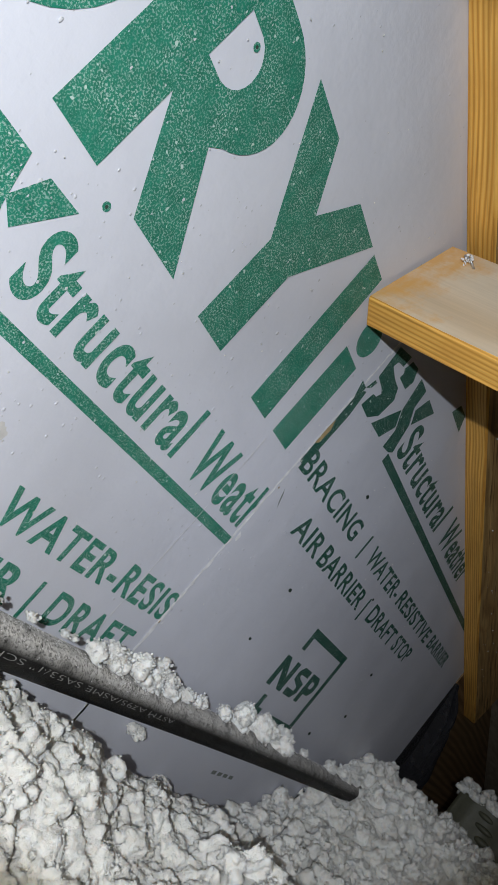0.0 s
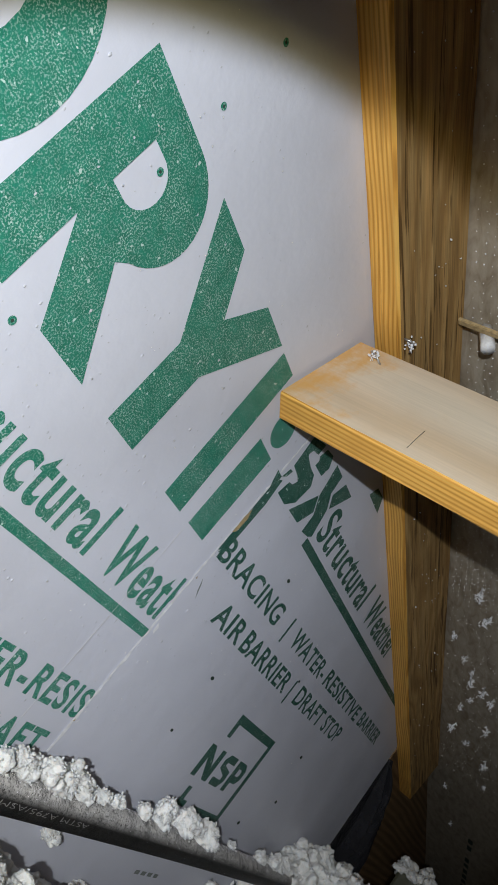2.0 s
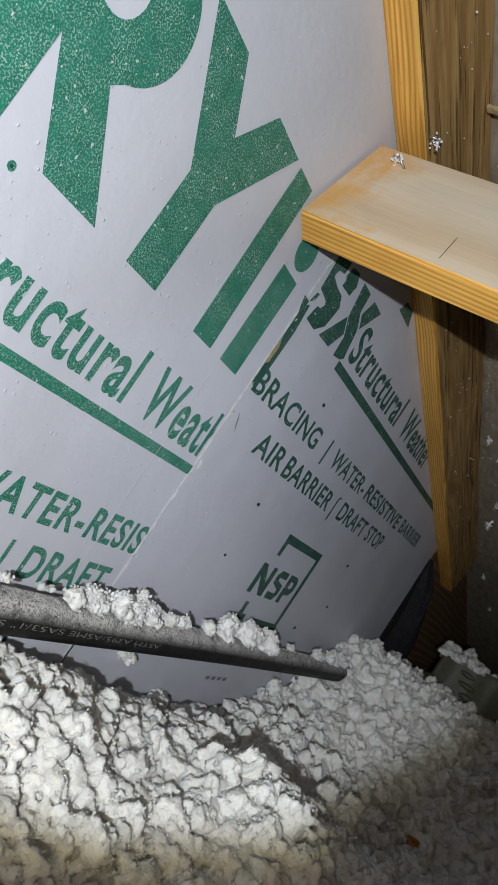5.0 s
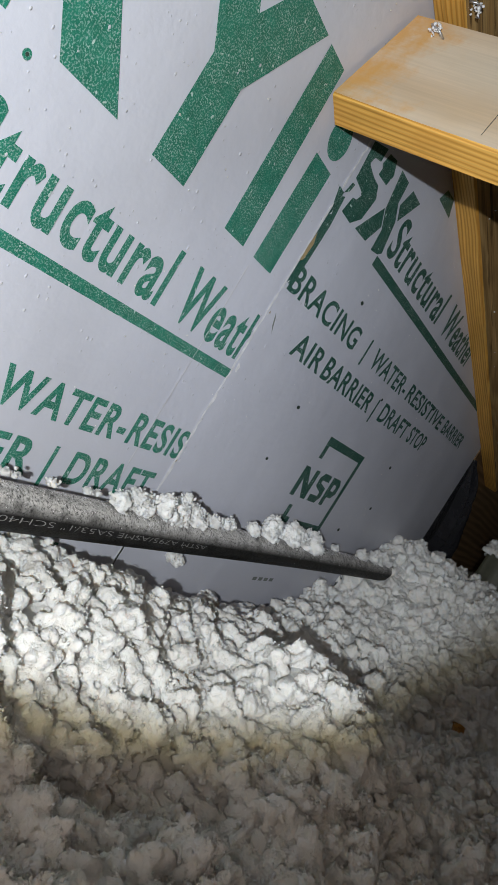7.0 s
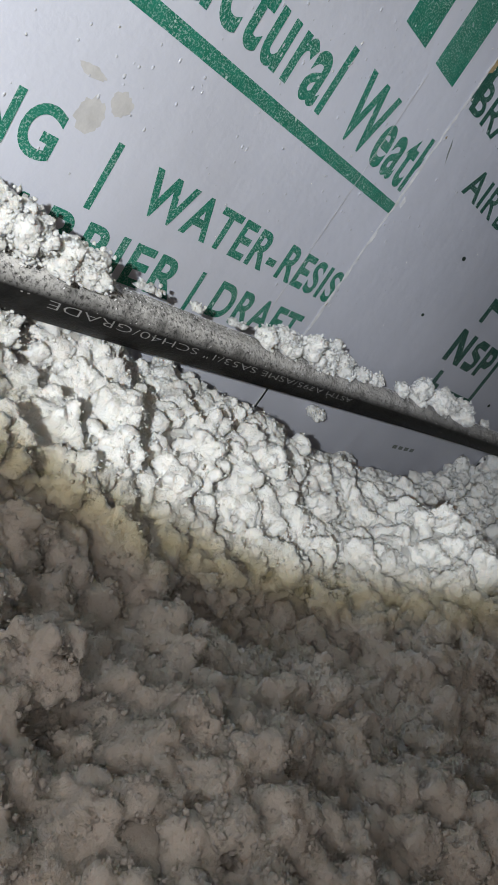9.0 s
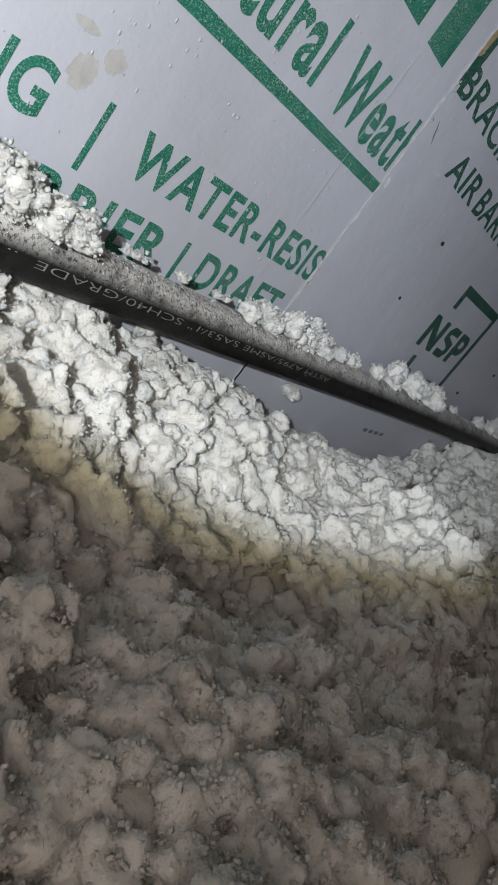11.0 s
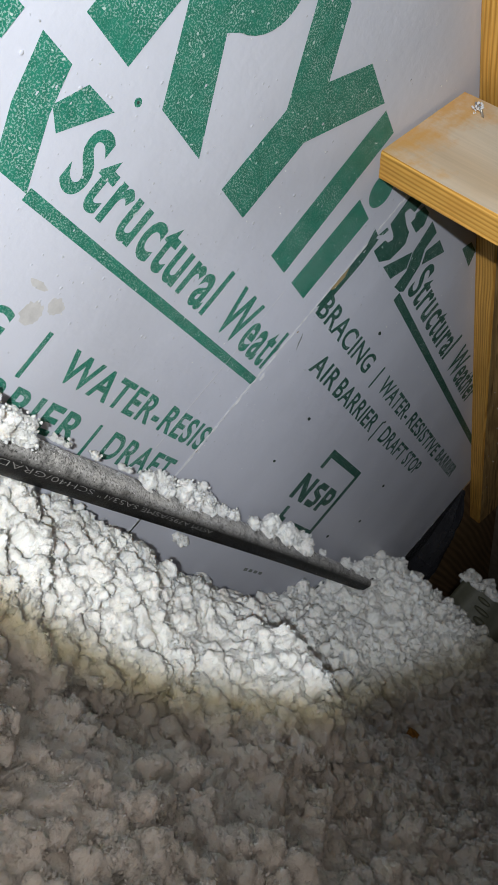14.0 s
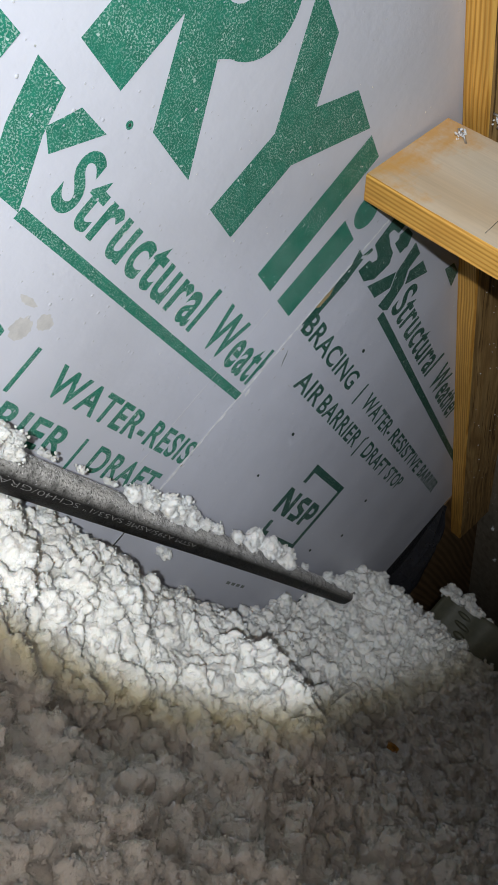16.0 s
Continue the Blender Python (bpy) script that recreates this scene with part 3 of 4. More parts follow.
cu = bpy.data.curves.new("stencil", "FONT")
cu.body, cu.size, cu.resolution_u, cu.offset = 'ASTM A795/ASME SA53/1" SCH40/GRADE  ..', 1.0, 5, -0.014
tmp = new("tmp", cu)
bpy.context.view_layer.update()
me = bpy.data.meshes.new_from_object(tmp.evaluated_get(bpy.context.evaluated_depsgraph_get()))
bpy.data.objects.remove(tmp)
bm = bmesh.new()
bm.from_mesh(me)
wide = max(v.co.x for v in bm.verts)
for v in bm.verts:
    px = 0.035 - v.co.x / wide * 0.425
    cy, cz = pipe_axis(px)
    a = radians(182) - (v.co.y - 0.35) * 0.0074 / PIPE_R * -1.0
    v.co = (px, cy + (PIPE_R + 0.0004) * math.cos(a), cz + (PIPE_R + 0.0004) * math.sin(a))
stencil = part("stencil_writing", bm, STENCIL, None, "white stencilled pipe marking, upside down")
stencil.parent = pipe
stencil.matrix_parent_inverse = Matrix.Translation((0, -PIPE_Y, -PIPE_Z))

# flecks of white dust lying on the pipe's upper side
n = 4200
fx = rng.uniform(-0.70, 0.85, n)
fa = rng.normal(1.62, 0.55, n)
fr = PIPE_R + 0.0001
flecks = np.stack([fx, PIPE_Y + 0.0015 * np.sin(fx * 3) + fr * np.cos(fa), PIPE_Z + PIPE_FALL * fx + 0.001 * np.sin(fx * 5) + fr * np.sin(fa)], 1)
dusting = link("dust", blobs("dust", flecks, 0.00022 + 0.0005 * rng.random(n) ** 3, CRUMB, 0.3), FROST)
tagged(dusting, "fine white dust lying on the pipe", kind="stuff")
dusting.parent = pipe
dusting.matrix_parent_inverse = Matrix.Translation((0, -PIPE_Y, -PIPE_Z))

# ---- loose-fill insulation ----
def spaced(stops):
    out = []
    for (a, b, step) in stops:
        out.append(np.arange(a, b, step))
    return np.concatenate(out)


gx = spaced([(-3.0, -0.80, 0.03), (-0.80, -0.62, 0.006), (-0.62, 1.5, 0.0070), (1.5, 1.8, 0.007), (1.8, 4.21, 0.03)])
gy = spaced([(-3.2, -0.95, 0.03), (-0.95, -0.62, 0.007), (-0.62, -0.0005, 0.0070)])
GX, GY = np.meshgrid(gx, gy, indexing="ij")


def bell(x, y, cx, cy, rx, ry):
    return np.exp(-(((x - cx) / rx) ** 2) - ((y - cy) / ry) ** 2)


def ground(x, y):
    """Broad lie of the insulation: a bank along the wall, a heap where the pipe goes in, hollows between."""
    z = 0.335 + 0 * x
    z = z + 0.062 * bell(x, y, -0.52, -0.06, 0.48, 0.12)
    z = z + 0.046 * bell(x, y, 0.05, -0.285, 0.12, 0.075)
    z = z - 0.022 * bell(x, y, 0.42, -0.02, 0.22, 0.07)
    rise = np.clip((x - 0.62) / 0.5, 0, 1)
    z = z + 0.125 * rise * rise * (3 - 2 * rise) + 0.032 * bell(x, y, 0.99, -0.06, 0.13, 0.09)
    z = z + 0.030 * bell(x, y, -0.36, -0.33, 0.10, 0.08)
    z = z - 0.030 * bell(x, y, -0.10, -0.42, 0.14, 0.07)
    z = z - 0.055 * bell(x, y, 0.52, -0.34, 0.28, 0.15)
    z = z + 0.020 * bell(x, y, -0.15, -0.12, 0.12, 0.07) + 0.016 * bell(x, y, -0.25, -0.175, 0.08, 0.04) + 0.010 * bell(x, y, -0.30, -0.05, 0.08, 0.05) - 0.013 * bell(x, y, -0.06, -0.035, 0.10, 0.05) - 0.010 * bell(x, y, -0.20, -0.02, 0.09, 0.05) - 0.024 * bell(x, y, -0.44, -0.10, 0.08, 0.05)
    z = z - 0.022 * bell(x, y, 0.22, -0.015, 0.38, 0.055) - 0.018 * bell(x, y, 0.36, -0.02, 0.24, 0.07)
    z = z + 0.020 * bell(x, y, -0.36, -0.02, 0.14, 0.06) + 0.022 * bell(x, y, 0.02, -0.24, 0.07, 0.05) - 0.045 * bell(x, y, -0.26, -0.235, 0.13, 0.09) + 0.026 * bell(x, y, -0.10, -0.34, 0.06, 0.03) - 0.016 * bell(x, y, -0.06, -0.17, 0.05, 0.035) + 0.02 * bell(x, y, -0.28, -0.42, 0.05, 0.04)
    return z


def perlin(x, y, seed):
    """Gradient noise on arrays, about -0.7 to 0.7."""
    r = np.random.default_rng(seed)
    ang = r.uniform(0, 2 * np.pi, (256, 256))
    xi, yi = np.floor(x).astype(int), np.floor(y).astype(int)
    fx, fy = x - xi, y - yi
    u, v = fx * fx * fx * (fx * (fx * 6 - 15) + 10), fy * fy * fy * (fy * (fy * 6 - 15) + 10)

    def corner(i, j):
        a = ang[(xi + i) & 255, (yi + j) & 255]
        return np.cos(a) * (fx - i) + np.sin(a) * (fy - j)

    return (corner(0, 0) * (1 - u) + corner(1, 0) * u) * (1 - v) + (corner(0, 1) * (1 - u) + corner(1, 1) * u) * v


def fluff(x, y):
    """Broad unevenness of the heap."""
    h = 0.018 * perlin(x / 0.12, y / 0.12, 5) + 0.022 * perlin(x / 0.055, y / 0.055, 10)
    return h + 0.022 * (np.abs(perlin(x / 0.07 + 7.3, y / 0.07 + 2.1, 6)) - 0.2)


def scatter(i, j, k, seed):
    """A random number from 0 to 1 for each cell of space."""
    h = (i * 73856093) ^ (j * 19349663) ^ (k * 83492791) ^ (seed * 2654435)
    h = (h ^ (h >> 13)) * 1274126177 & 0x7FFFFFFF
    h = (h ^ (h >> 11)) * 668265263 & 0x7FFFFFFF
    return ((h ^ (h >> 15)) & 0xFFFFF) / 1048576.0


def popcorn(P, cell, seed):
    """Height 0 to 1 of round puffs packed through space, with sharp creases between them."""
    q = P / cell
    base = np.floor(q).astype(np.int64)
    best = np.full(len(P), 9.0, np.float32)
    for a in (-1, 0, 1):
        for b in (-1, 0, 1):
            for c in (-1, 0, 1):
                i, j, k = base[:, 0] + a, base[:, 1] + b, base[:, 2] + c
                d = (q[:, 0] - i - scatter(i, j, k, seed)) ** 2 + (q[:, 1] - j - scatter(i, j, k, seed + 1)) ** 2 + (q[:, 2] - k - scatter(i, j, k, seed + 2)) ** 2
                best = np.minimum(best, d)
    return np.sqrt(np.clip(1 - best / 0.85, 0, 1))


def grid_normals(P):
    du, dv = np.gradient(P, axis=0), np.gradient(P, axis=1)
    nn = np.cross(du, dv)
    return nn / np.maximum(np.linalg.norm(nn, axis=2, keepdims=True), 1e-12)


near = np.clip((GX + 1.2) / 0.4, 0, 1) * np.clip((2.2 - GX) / 0.5, 0, 1) * np.clip((GY + 1.3) / 0.4, 0, 1)
SURF = np.stack([GX, GY, ground(GX, GY) + fluff(GX, GY) * (0.3 + 0.7 * near)], 2)
fine = (GX > -0.82) & (GX < 1.56) & (GY > -0.70)
for cell, rise, seed, bend in ((0.055, 0.022, 11, 0.8),):
    N = grid_normals(SURF)
    pts = SURF[fine]
    wob = np.stack([perlin(pts[:, 0] / cell + 3.1, (pts[:, 1] + pts[:, 2]) / cell, seed + 5), perlin(pts[:, 0] / cell, (pts[:, 1] - pts[:, 2]) / cell + 9.4, seed + 6), 0 * pts[:, 0]], 1)
    lift = popcorn(pts + wob * cell * bend, cell, seed) - 0.62
    SURF[fine] = pts + N[fine] * (lift * rise)[:, None]
SURF[..., 1] = np.minimum(SURF[..., 1], -0.0006)
# nothing of the heap reaches into the pipe
axis_z = PIPE_Z + PIPE_FALL * SURF[..., 0]
dist = np.hypot(SURF[..., 1] - PIPE_Y, SURF[..., 2] - axis_z)
inside = (dist < PIPE_R + 0.002) & (SURF[..., 0] < 0.80)
SURF[..., 2] = np.where(inside, axis_z - PIPE_R - 0.004, SURF[..., 2])
wool = link("insulation", grid_mesh("insulation", SURF[..., 0], SURF[..., 1], SURF[..., 2]), WOOL)
tagged(wool, "loose white blown-in insulation heaped against the wall", "insulation", kind="stuff")
def flakes(name, centres, size):
    """Tiny torn flakes at the given places, turned every way."""
    n = len(centres)
    pts = centres[:, None] + rng.standard_normal((n, 3, 3)) * (size[:, None, None] * 0.6)
    return tri_mesh(name, pts.reshape(-1, 3), np.arange(3 * n).reshape(-1, 3), False)


# loose granules and torn fibres lying over the heap, spread evenly over its skin
def spread_over(P, mask, n):
    """n points and normals on a grid surface, as many per area everywhere."""
    quad = mask[:-1, :-1] & mask[1:, :-1] & mask[:-1, 1:] & mask[1:, 1:]
    a, b, c, d = P[:-1, :-1][quad], P[1:, :-1][quad], P[1:, 1:][quad], P[:-1, 1:][quad]
    face = np.cross(c - a, d - b)
    area = np.linalg.norm(face, axis=1)
    face /= np.maximum(area, 1e-12)[:, None]
    q = rng.choice(len(a), n, p=area / area.sum())
    u, v = rng.random((n, 1)), rng.random((n, 1))
    return (a[q] * (1 - u) + b[q] * u) * (1 - v) + (d[q] * (1 - u) + c[q] * u) * v, face[q]


def poly_mesh(name, verts, quads):
    me = bpy.data.meshes.new(name)
    me.vertices.add(len(verts))
    me.vertices.foreach_set("co", verts.reshape(-1).astype(np.float32))
    me.loops.add(quads.size)
    me.loops.foreach_set("vertex_index", quads.reshape(-1).astype(np.int32))
    me.polygons.add(len(quads))
    me.polygons.foreach_set("loop_start", np.arange(0, quads.size, 4, dtype=np.int32))
    me.update(calc_edges=True)
    me.shade_smooth()
    return me


def quad_normals(verts, quads):
    face = np.cross(verts[quads[:, 2]] - verts[quads[:, 0]], verts[quads[:, 3]] - verts[quads[:, 1]])
    out = np.zeros_like(verts)
    for k in range(4):
        for axis in range(3):
            out[:, axis] += np.bincount(quads[:, k], face[:, axis], len(verts))
    return out / np.maximum(np.linalg.norm(out, axis=1, keepdims=True), 1e-12)


def melted(verts, tris, voxel, rounds=1):
    """One closed skin round many lumps that overlap, a little eased."""
    ob = new("tmp", tri_mesh("tmp", verts, tris, False))
    mod = ob.modifiers.new("skin", "REMESH")
    mod.mode, mod.voxel_size = "VOXEL", voxel
    bpy.context.view_layer.update()
    me = bpy.data.meshes.new_from_object(ob.evaluated_get(bpy.context.evaluated_depsgraph_get()))
    old = ob.data
    bpy.data.objects.remove(ob)
    bpy.data.meshes.remove(old)
    v, q = np.empty(len(me.vertices) * 3, np.float32), np.empty(len(me.loops), np.int32)
    me.vertices.foreach_get("co", v)
    me.loops.foreach_get("vertex_index", q)
    bpy.data.meshes.remove(me)
    v, q = v.reshape(-1, 3).astype(float), q.reshape(-1, 4)
    for _ in range(rounds):
        mean, times = np.zeros_like(v), np.bincount(q.ravel(), minlength=len(v))
        for k in range(4):
            for axis in range(3):
                mean[:, axis] += np.bincount(q[:, k], v[q[:, (k + 1) % 4], axis] + v[q[:, (k - 1) % 4], axis], len(v))
        v = 0.5 * v + 0.5 * mean / np.maximum(2 * times, 1)[:, None]
    return v, q


def cluster(at, out, reach, each, least, most):
    """Lumps gathered round centres: a body for each and smaller ones over its outer side."""
    n = len(at)
    way = rng.standard_normal((n, each, 3))
    way /= np.linalg.norm(way, axis=2, keepdims=True)
    way = way + 0.75 * out[:, None]
    way /= np.linalg.norm(way, axis=2, keepdims=True)
    squeeze = 0.75 + 0.5 * rng.random((n, 1, 3))
    place = at[:, None] + way * squeeze * (reach[:, None] * rng.uniform(0.55, 1.12, (n, each)))[..., None]
    size = (least + (most - least) * rng.random((n, each)) ** 1.5) * (reach / reach.mean())[:, None] ** 0.4
    return place.reshape(-1, 3), size.ravel()


def puffed(v, q, levels):
    """Finer and finer puffs pressed out of a skin."""
    for cell, rise, seed in levels:
        v = v + quad_normals(v, q) * ((popcorn(v + 0.3 * cell * np.sin(v[:, [1, 2, 0]] / cell * 1.7), cell, seed) - 0.6) * rise)[:, None]
    return v


def clear_of_pipe(v, gap):
    """Push what would stick into the pipe out of it."""
    dy, dz = v[:, 1] - PIPE_Y, v[:, 2] - PIPE_Z - PIPE_FALL * v[:, 0]
    d = np.maximum(np.hypot(dy, dz), 1e-6)
    push = np.where((d < PIPE_R + gap) & (v[:, 0] < 0.84), (PIPE_R + gap) / d, 1.0)
    return np.stack([v[:, 0], PIPE_Y + dy * push, PIPE_Z + PIPE_FALL * v[:, 0] + dz * push], 1)


heap_skin = []
for x0, x1, spacing, each, least, most, voxel, seed in ((-0.62, 0.36, 0.0200, 40, 0.0022, 0.0052, 0.0022, 51), (0.355, 1.46, 0.025, 40, 0.0020, 0.0048, 0.0031, 61)):
    mask = (GX > x0) & (GX < x1) & (GY > -0.60) & (GY < -0.003)
    tries, ways = spread_over(SURF, mask, 9000)
    reach = spacing * rng.uniform(0.45, 1.0, len(tries)) * (1 + 0.5 * perlin(tries[:, 0] / 0.07, tries[:, 1] / 0.07, seed))
    chosen = []
    for k in range(len(tries)):
        if not chosen or np.min(np.linalg.norm(tries[chosen] - tries[k], axis=1) / (reach[chosen] + reach[k])) > 0.74:
            chosen.append(k)
    at, ways, reach = tries[chosen], ways[chosen], reach[chosen]
    at = at + ways * (reach * rng.uniform(-0.35, 0.65, len(at)))[:, None]
    place, size = cluster(at, ways, reach, each, least, most)
    loose, loose_n = spread_over(SURF, mask, 3 * len(at))
    loose_r = least + (most - least) * rng.random(len(loose))
    bodies = [lumps(at, reach * 0.72, BALL2, 0.10), lumps(place, size, BALL2, 0.14), lumps(loose + loose_n * loose_r[:, None] * 0.3, loose_r, BALL2, 0.14)]
    total, corners, faces = 0, [], []
    for v, f in bodies:
        corners.append(v)
        faces.append(f + total)
        total += len(v)
    v, q = melted(np.concatenate(corners), np.concatenate(faces), voxel, 0)
    # the lower side lies buried under the sheet
    i, j = np.clip(np.searchsorted(gx, v[:, 0]), 0, len(gx) - 1), np.clip(np.searchsorted(gy, v[:, 1]), 0, len(gy) - 1)
    shown = v[:, 2] > SURF[i, j, 2] - 0.004
    q = q[shown[q].any(1)]
    used, q = np.unique(q, return_inverse=True)
    v, q = v[used], q.reshape(-1, 4)
    v = puffed(v, q, ((3.4 * voxel, 1.1 * voxel, seed),))
    v = v + quad_normals(v, q) * rng.normal(0, 0.20 * voxel, (len(v), 1))
    v[:, 1] = np.minimum(v[:, 1], -0.0012)
    v = clear_of_pipe(v, 0.0015)
    tufts = link("insulation_granules", poly_mesh("insulation_granules", v, q), WOOL)
    tagged(tufts, "popcorn-like tufts of white insulation covering the heap", "insulation", kind="stuff")
    heap_skin.append((v, quad_normals(v, q)))

# crumbs and torn fibres standing off the tufts
for (v, out), n, coarse in zip(heap_skin, (46000, 24000), (1.0, 1.35)):
    nearer = np.clip(0.4 - v[:, 0], 0.2, 1.0) * np.clip(-4 * v[:, 1], 0.5, 1.4)
    pick = rng.choice(len(v), n, p=nearer / nearer.sum())
    r = (0.0005 + 0.0010 * rng.random(n) ** 1.8) * coarse
    grains = v[pick] + out[pick] * (r * rng.uniform(-0.2, 1.6, n))[:, None]
    grains[:, 1] = np.minimum(grains[:, 1], -0.002)
    crumb_layer = link("insulation_crumbs", blobs("insulation_crumbs", grains, r, BALL1, 0.36), WOOL)
    tagged(crumb_layer, "small crumbs lying over the tufts of insulation", "insulation", kind="stuff")
    pick = rng.choice(len(v), 5 * n, p=nearer / nearer.sum())
    fibre = v[pick] + out[pick] * rng.uniform(0, 0.0028, (len(pick), 1)) * coarse
    fibre[:, 1] = np.minimum(fibre[:, 1], -0.002)
    fuzz = link("insulation_fuzz", flakes("insulation_fuzz", fibre, rng.uniform(0.0004, 0.0012, len(fibre)) * coarse), WOOL)
    tagged(fuzz, "fine white fibres standing off the loose insulation", "insulation", kind="stuff")


def clump(x, y, z, size, stretch=1.0, up=1.1):
    """A torn-off tuft of insulation: puffs grown together, with crumbs and fibres outside."""
    lobes = max(2, int(1.5 + 2.2 * stretch + 40 * size))
    at = rng.standard_normal((lobes, 3)) * np.array((0.34 * size * stretch, 0.16 * size, 0.15 * size * up))
    at[:, 2] = np.abs(at[:, 2])
    reach = size * rng.uniform(0.22, 0.36, lobes)
    ways = np.tile(np.array((0.0, -0.3, 0.9)), (lobes, 1))
    place, r = cluster(at, ways, reach, 22, 0.05 * size + 0.0008, 0.11 * size + 0.0014)
    (v1, f1), (v2, f2) = lumps(at, reach * 0.8, BALL2, 0.1), lumps(place, r, BALL2, 0.14)
    v, q = melted(np.concatenate([v1, v2]), np.concatenate([f1, f2 + len(v1)]), 0.0015 + 0.012 * size, 0)
    v = puffed(v, q, ((0.0055, 0.0022, 71),))
    out = quad_normals(v, q)
    v = v + out * rng.normal(0, 0.0005, (len(v), 1))
    n = int(len(v) / 7)
    pick = rng.integers(0, len(v), n)
    r = 0.0006 + 0.0012 * rng.random(n) ** 1.6
    crumbs, small = lumps(v[pick] + out[pick] * (r * rng.uniform(0, 1.6, n))[:, None], r, BALL1, 0.36)
    faces = np.concatenate([q[:, [0, 1, 2]], q[:, [0, 2, 3]], small + len(v)])
    v = np.concatenate([v, crumbs])
    v[:, 2] = np.maximum(v[:, 2], -0.10 * size)
    v = clear_of_pipe(v + np.array((x, y, z)), 0.0004)
    v[:, 1] = np.minimum(v[:, 1], -0.002)
    ob = link("insulation_clump", tri_mesh("insulation_clump", v, faces), WOOL)
    return tagged(ob, "tuft of white insulation caught on top of the pipe", "insulation", "tufts on the pipe")


for x, size, stretch, dy in ((-0.430, 0.046, 1.0, 0.004), (-0.390, 0.046, 0.8, 0.004), (-0.368, 0.032, 0.7, -0.004), (-0.342, 0.022, 0.6, -0.008), (-0.270, 0.006, 1.8, 0.018), (-0.215, 0.008, 1.8, 0.018), (-0.165, 0.007, 1.8, 0.018), (-0.112, 0.026, 1.3, 0.010), (-0.070, 0.036, 1.1, 0.008), (-0.028, 0.038, 1.0, 0.006), (0.005, 0.032, 0.9, 0.003),
                             (0.058, 0.018, 0.9, 0.006), (0.100, 0.016, 0.8, 0.010), (0.165, 0.026, 1.0, 0.006), (0.212, 0.034, 0.9, 0.006), (0.295, 0.044, 0.8, 0.004), (0.340, 0.042, 0.7, 0.002), (0.52, 0.012, 2.2, 0.010), (0.66, 0.022, 2.0, 0.006), (0.74, 0.030, 1.5, 0.004), (0.80, 0.030, 1.2, 0.002)):
    cy, cz = pipe_axis(x)
    clump(x, cy + dy - 0.006, cz + PIPE_R + 0.001, size, stretch)

tagged(clump(0.108, -0.012, 0.374, 0.020, 0.7), "small tuft of white insulation stuck to the panel under the pipe", "insulation")

# ---- black plastic and post beyond the panel's end ----
U, V = np.meshgrid(np.linspace(0, 1, 110), np.linspace(0, 1, 60), indexing="ij")
fold = np.array([[noise.fractal(Vector((u * 3.2, v * 2.0, 4.1)), 0.9, 2.1, 4) for v in np.linspace(0, 1, 60)] for u in np.linspace(0, 1, 110)])
right = 1.262 + np.clip((0.352 - 0.352 * V) * 1.5, 0, 0.33)
lines = ((0.16, 0.22, 2.6, 0.050), (0.36, 0.26, 2.2, 0.060), (0.60, 0.18, 3.4, 0.060), (0.84, 0.10, 4.6, 0.045))
crease = sum(high * np.clip(1 - np.abs(U - at - swing * np.sin(V * turns)) / 0.085, 0, 1) ** 1.2 for at, swing, turns, high in lines)
sheeting = link("plastic_sheeting", grid_mesh("plastic_sheeting", 1.257 + (right - 1.257) * U + 0.006 * fold * U, -0.001 - 0.006 * U + 0.010 * fold * U - 0.6 * crease * np.clip(U * 6, 0, 1) * np.clip((1 - V) * 4, 0, 1), 0.40 + 0.352 * V), PLASTIC)
sheeting.modifiers.new("thickness", "SOLIDIFY").thickness = 0.0008
tagged(sheeting, "crumpled glossy black plastic sheeting behind the panel edge", "plastic sheet")

# ---- drops and crumbs on the wall ----
n = 620
dx, dz = rng.uniform(-0.62, 0.10, n), rng.triangular(0.45, 0.60, 1.08, n)
drops = link("water_drops", blobs("water_drops", np.stack([dx, 0 * dx, dz], 1), 0.0004 + 0.0007 * rng.random(n) ** 2, BALL2, 0.06, (1, 0.22, 1.5)), WATER)
tagged(drops, "clear water drops beaded on the white panels", "water drops", kind="stuff")
n = 220
dx, dz = rng.uniform(-0.55, 0.9, n), rng.uniform(0.48, 1.0, n)
crumbs = link("wall_crumbs", blobs("wall_crumbs", np.stack([dx, 0 * dx - 0.0004, dz], 1), rng.uniform(0.0004, 0.0010, n), BALL1, 0.2, (1, 0.5, 1)), WOOL)
tagged(crumbs, "tiny white crumbs stuck to the panels", "crumbs", kind="stuff")

# ---- frosted nail tips and dots under the roof deck ----
nail = empty("roof_nail", "roofing nail tip coated with white frost under the deck", "nail", group="nails through the deck")
bm = bmesh.new()
bmesh.ops.create_cone(bm, segments=8, radius1=0.0017, radius2=0.0004, depth=0.026, cap_ends=True, matrix=Matrix.Translation((0, 0, -0.013)) @ pose(0, 0, 0, 180, 0, 0))
part("shank", bm, GALV, nail)
k = 26
spread = rng.standard_normal((k, 3)) * np.array((0.0034, 0.0034, 0.0055)) + np.array((0, 0, -0.016))
link("frost", blobs("frost", spread, rng.uniform(0.0006, 0.0018, k), BALL1, 0.45), FROST, nail, "white frost crystals")
bm = bmesh.new()
for _ in range(9):
    way = Vector(rng.standard_normal(3)) + Vector((0, 0, -0.5))
    long = float(rng.uniform(0.006, 0.013))
    m = Matrix.Translation((0, 0, float(rng.uniform(-0.022, -0.008)))) @ way.to_track_quat("Z", "Y").to_matrix().to_4x4() @ Matrix.Translation((0, 0, long / 2))
    bmesh.ops.create_cone(bm, segments=4, radius1=0.0013, radius2=0.0001, depth=long, cap_ends=True, matrix=m)
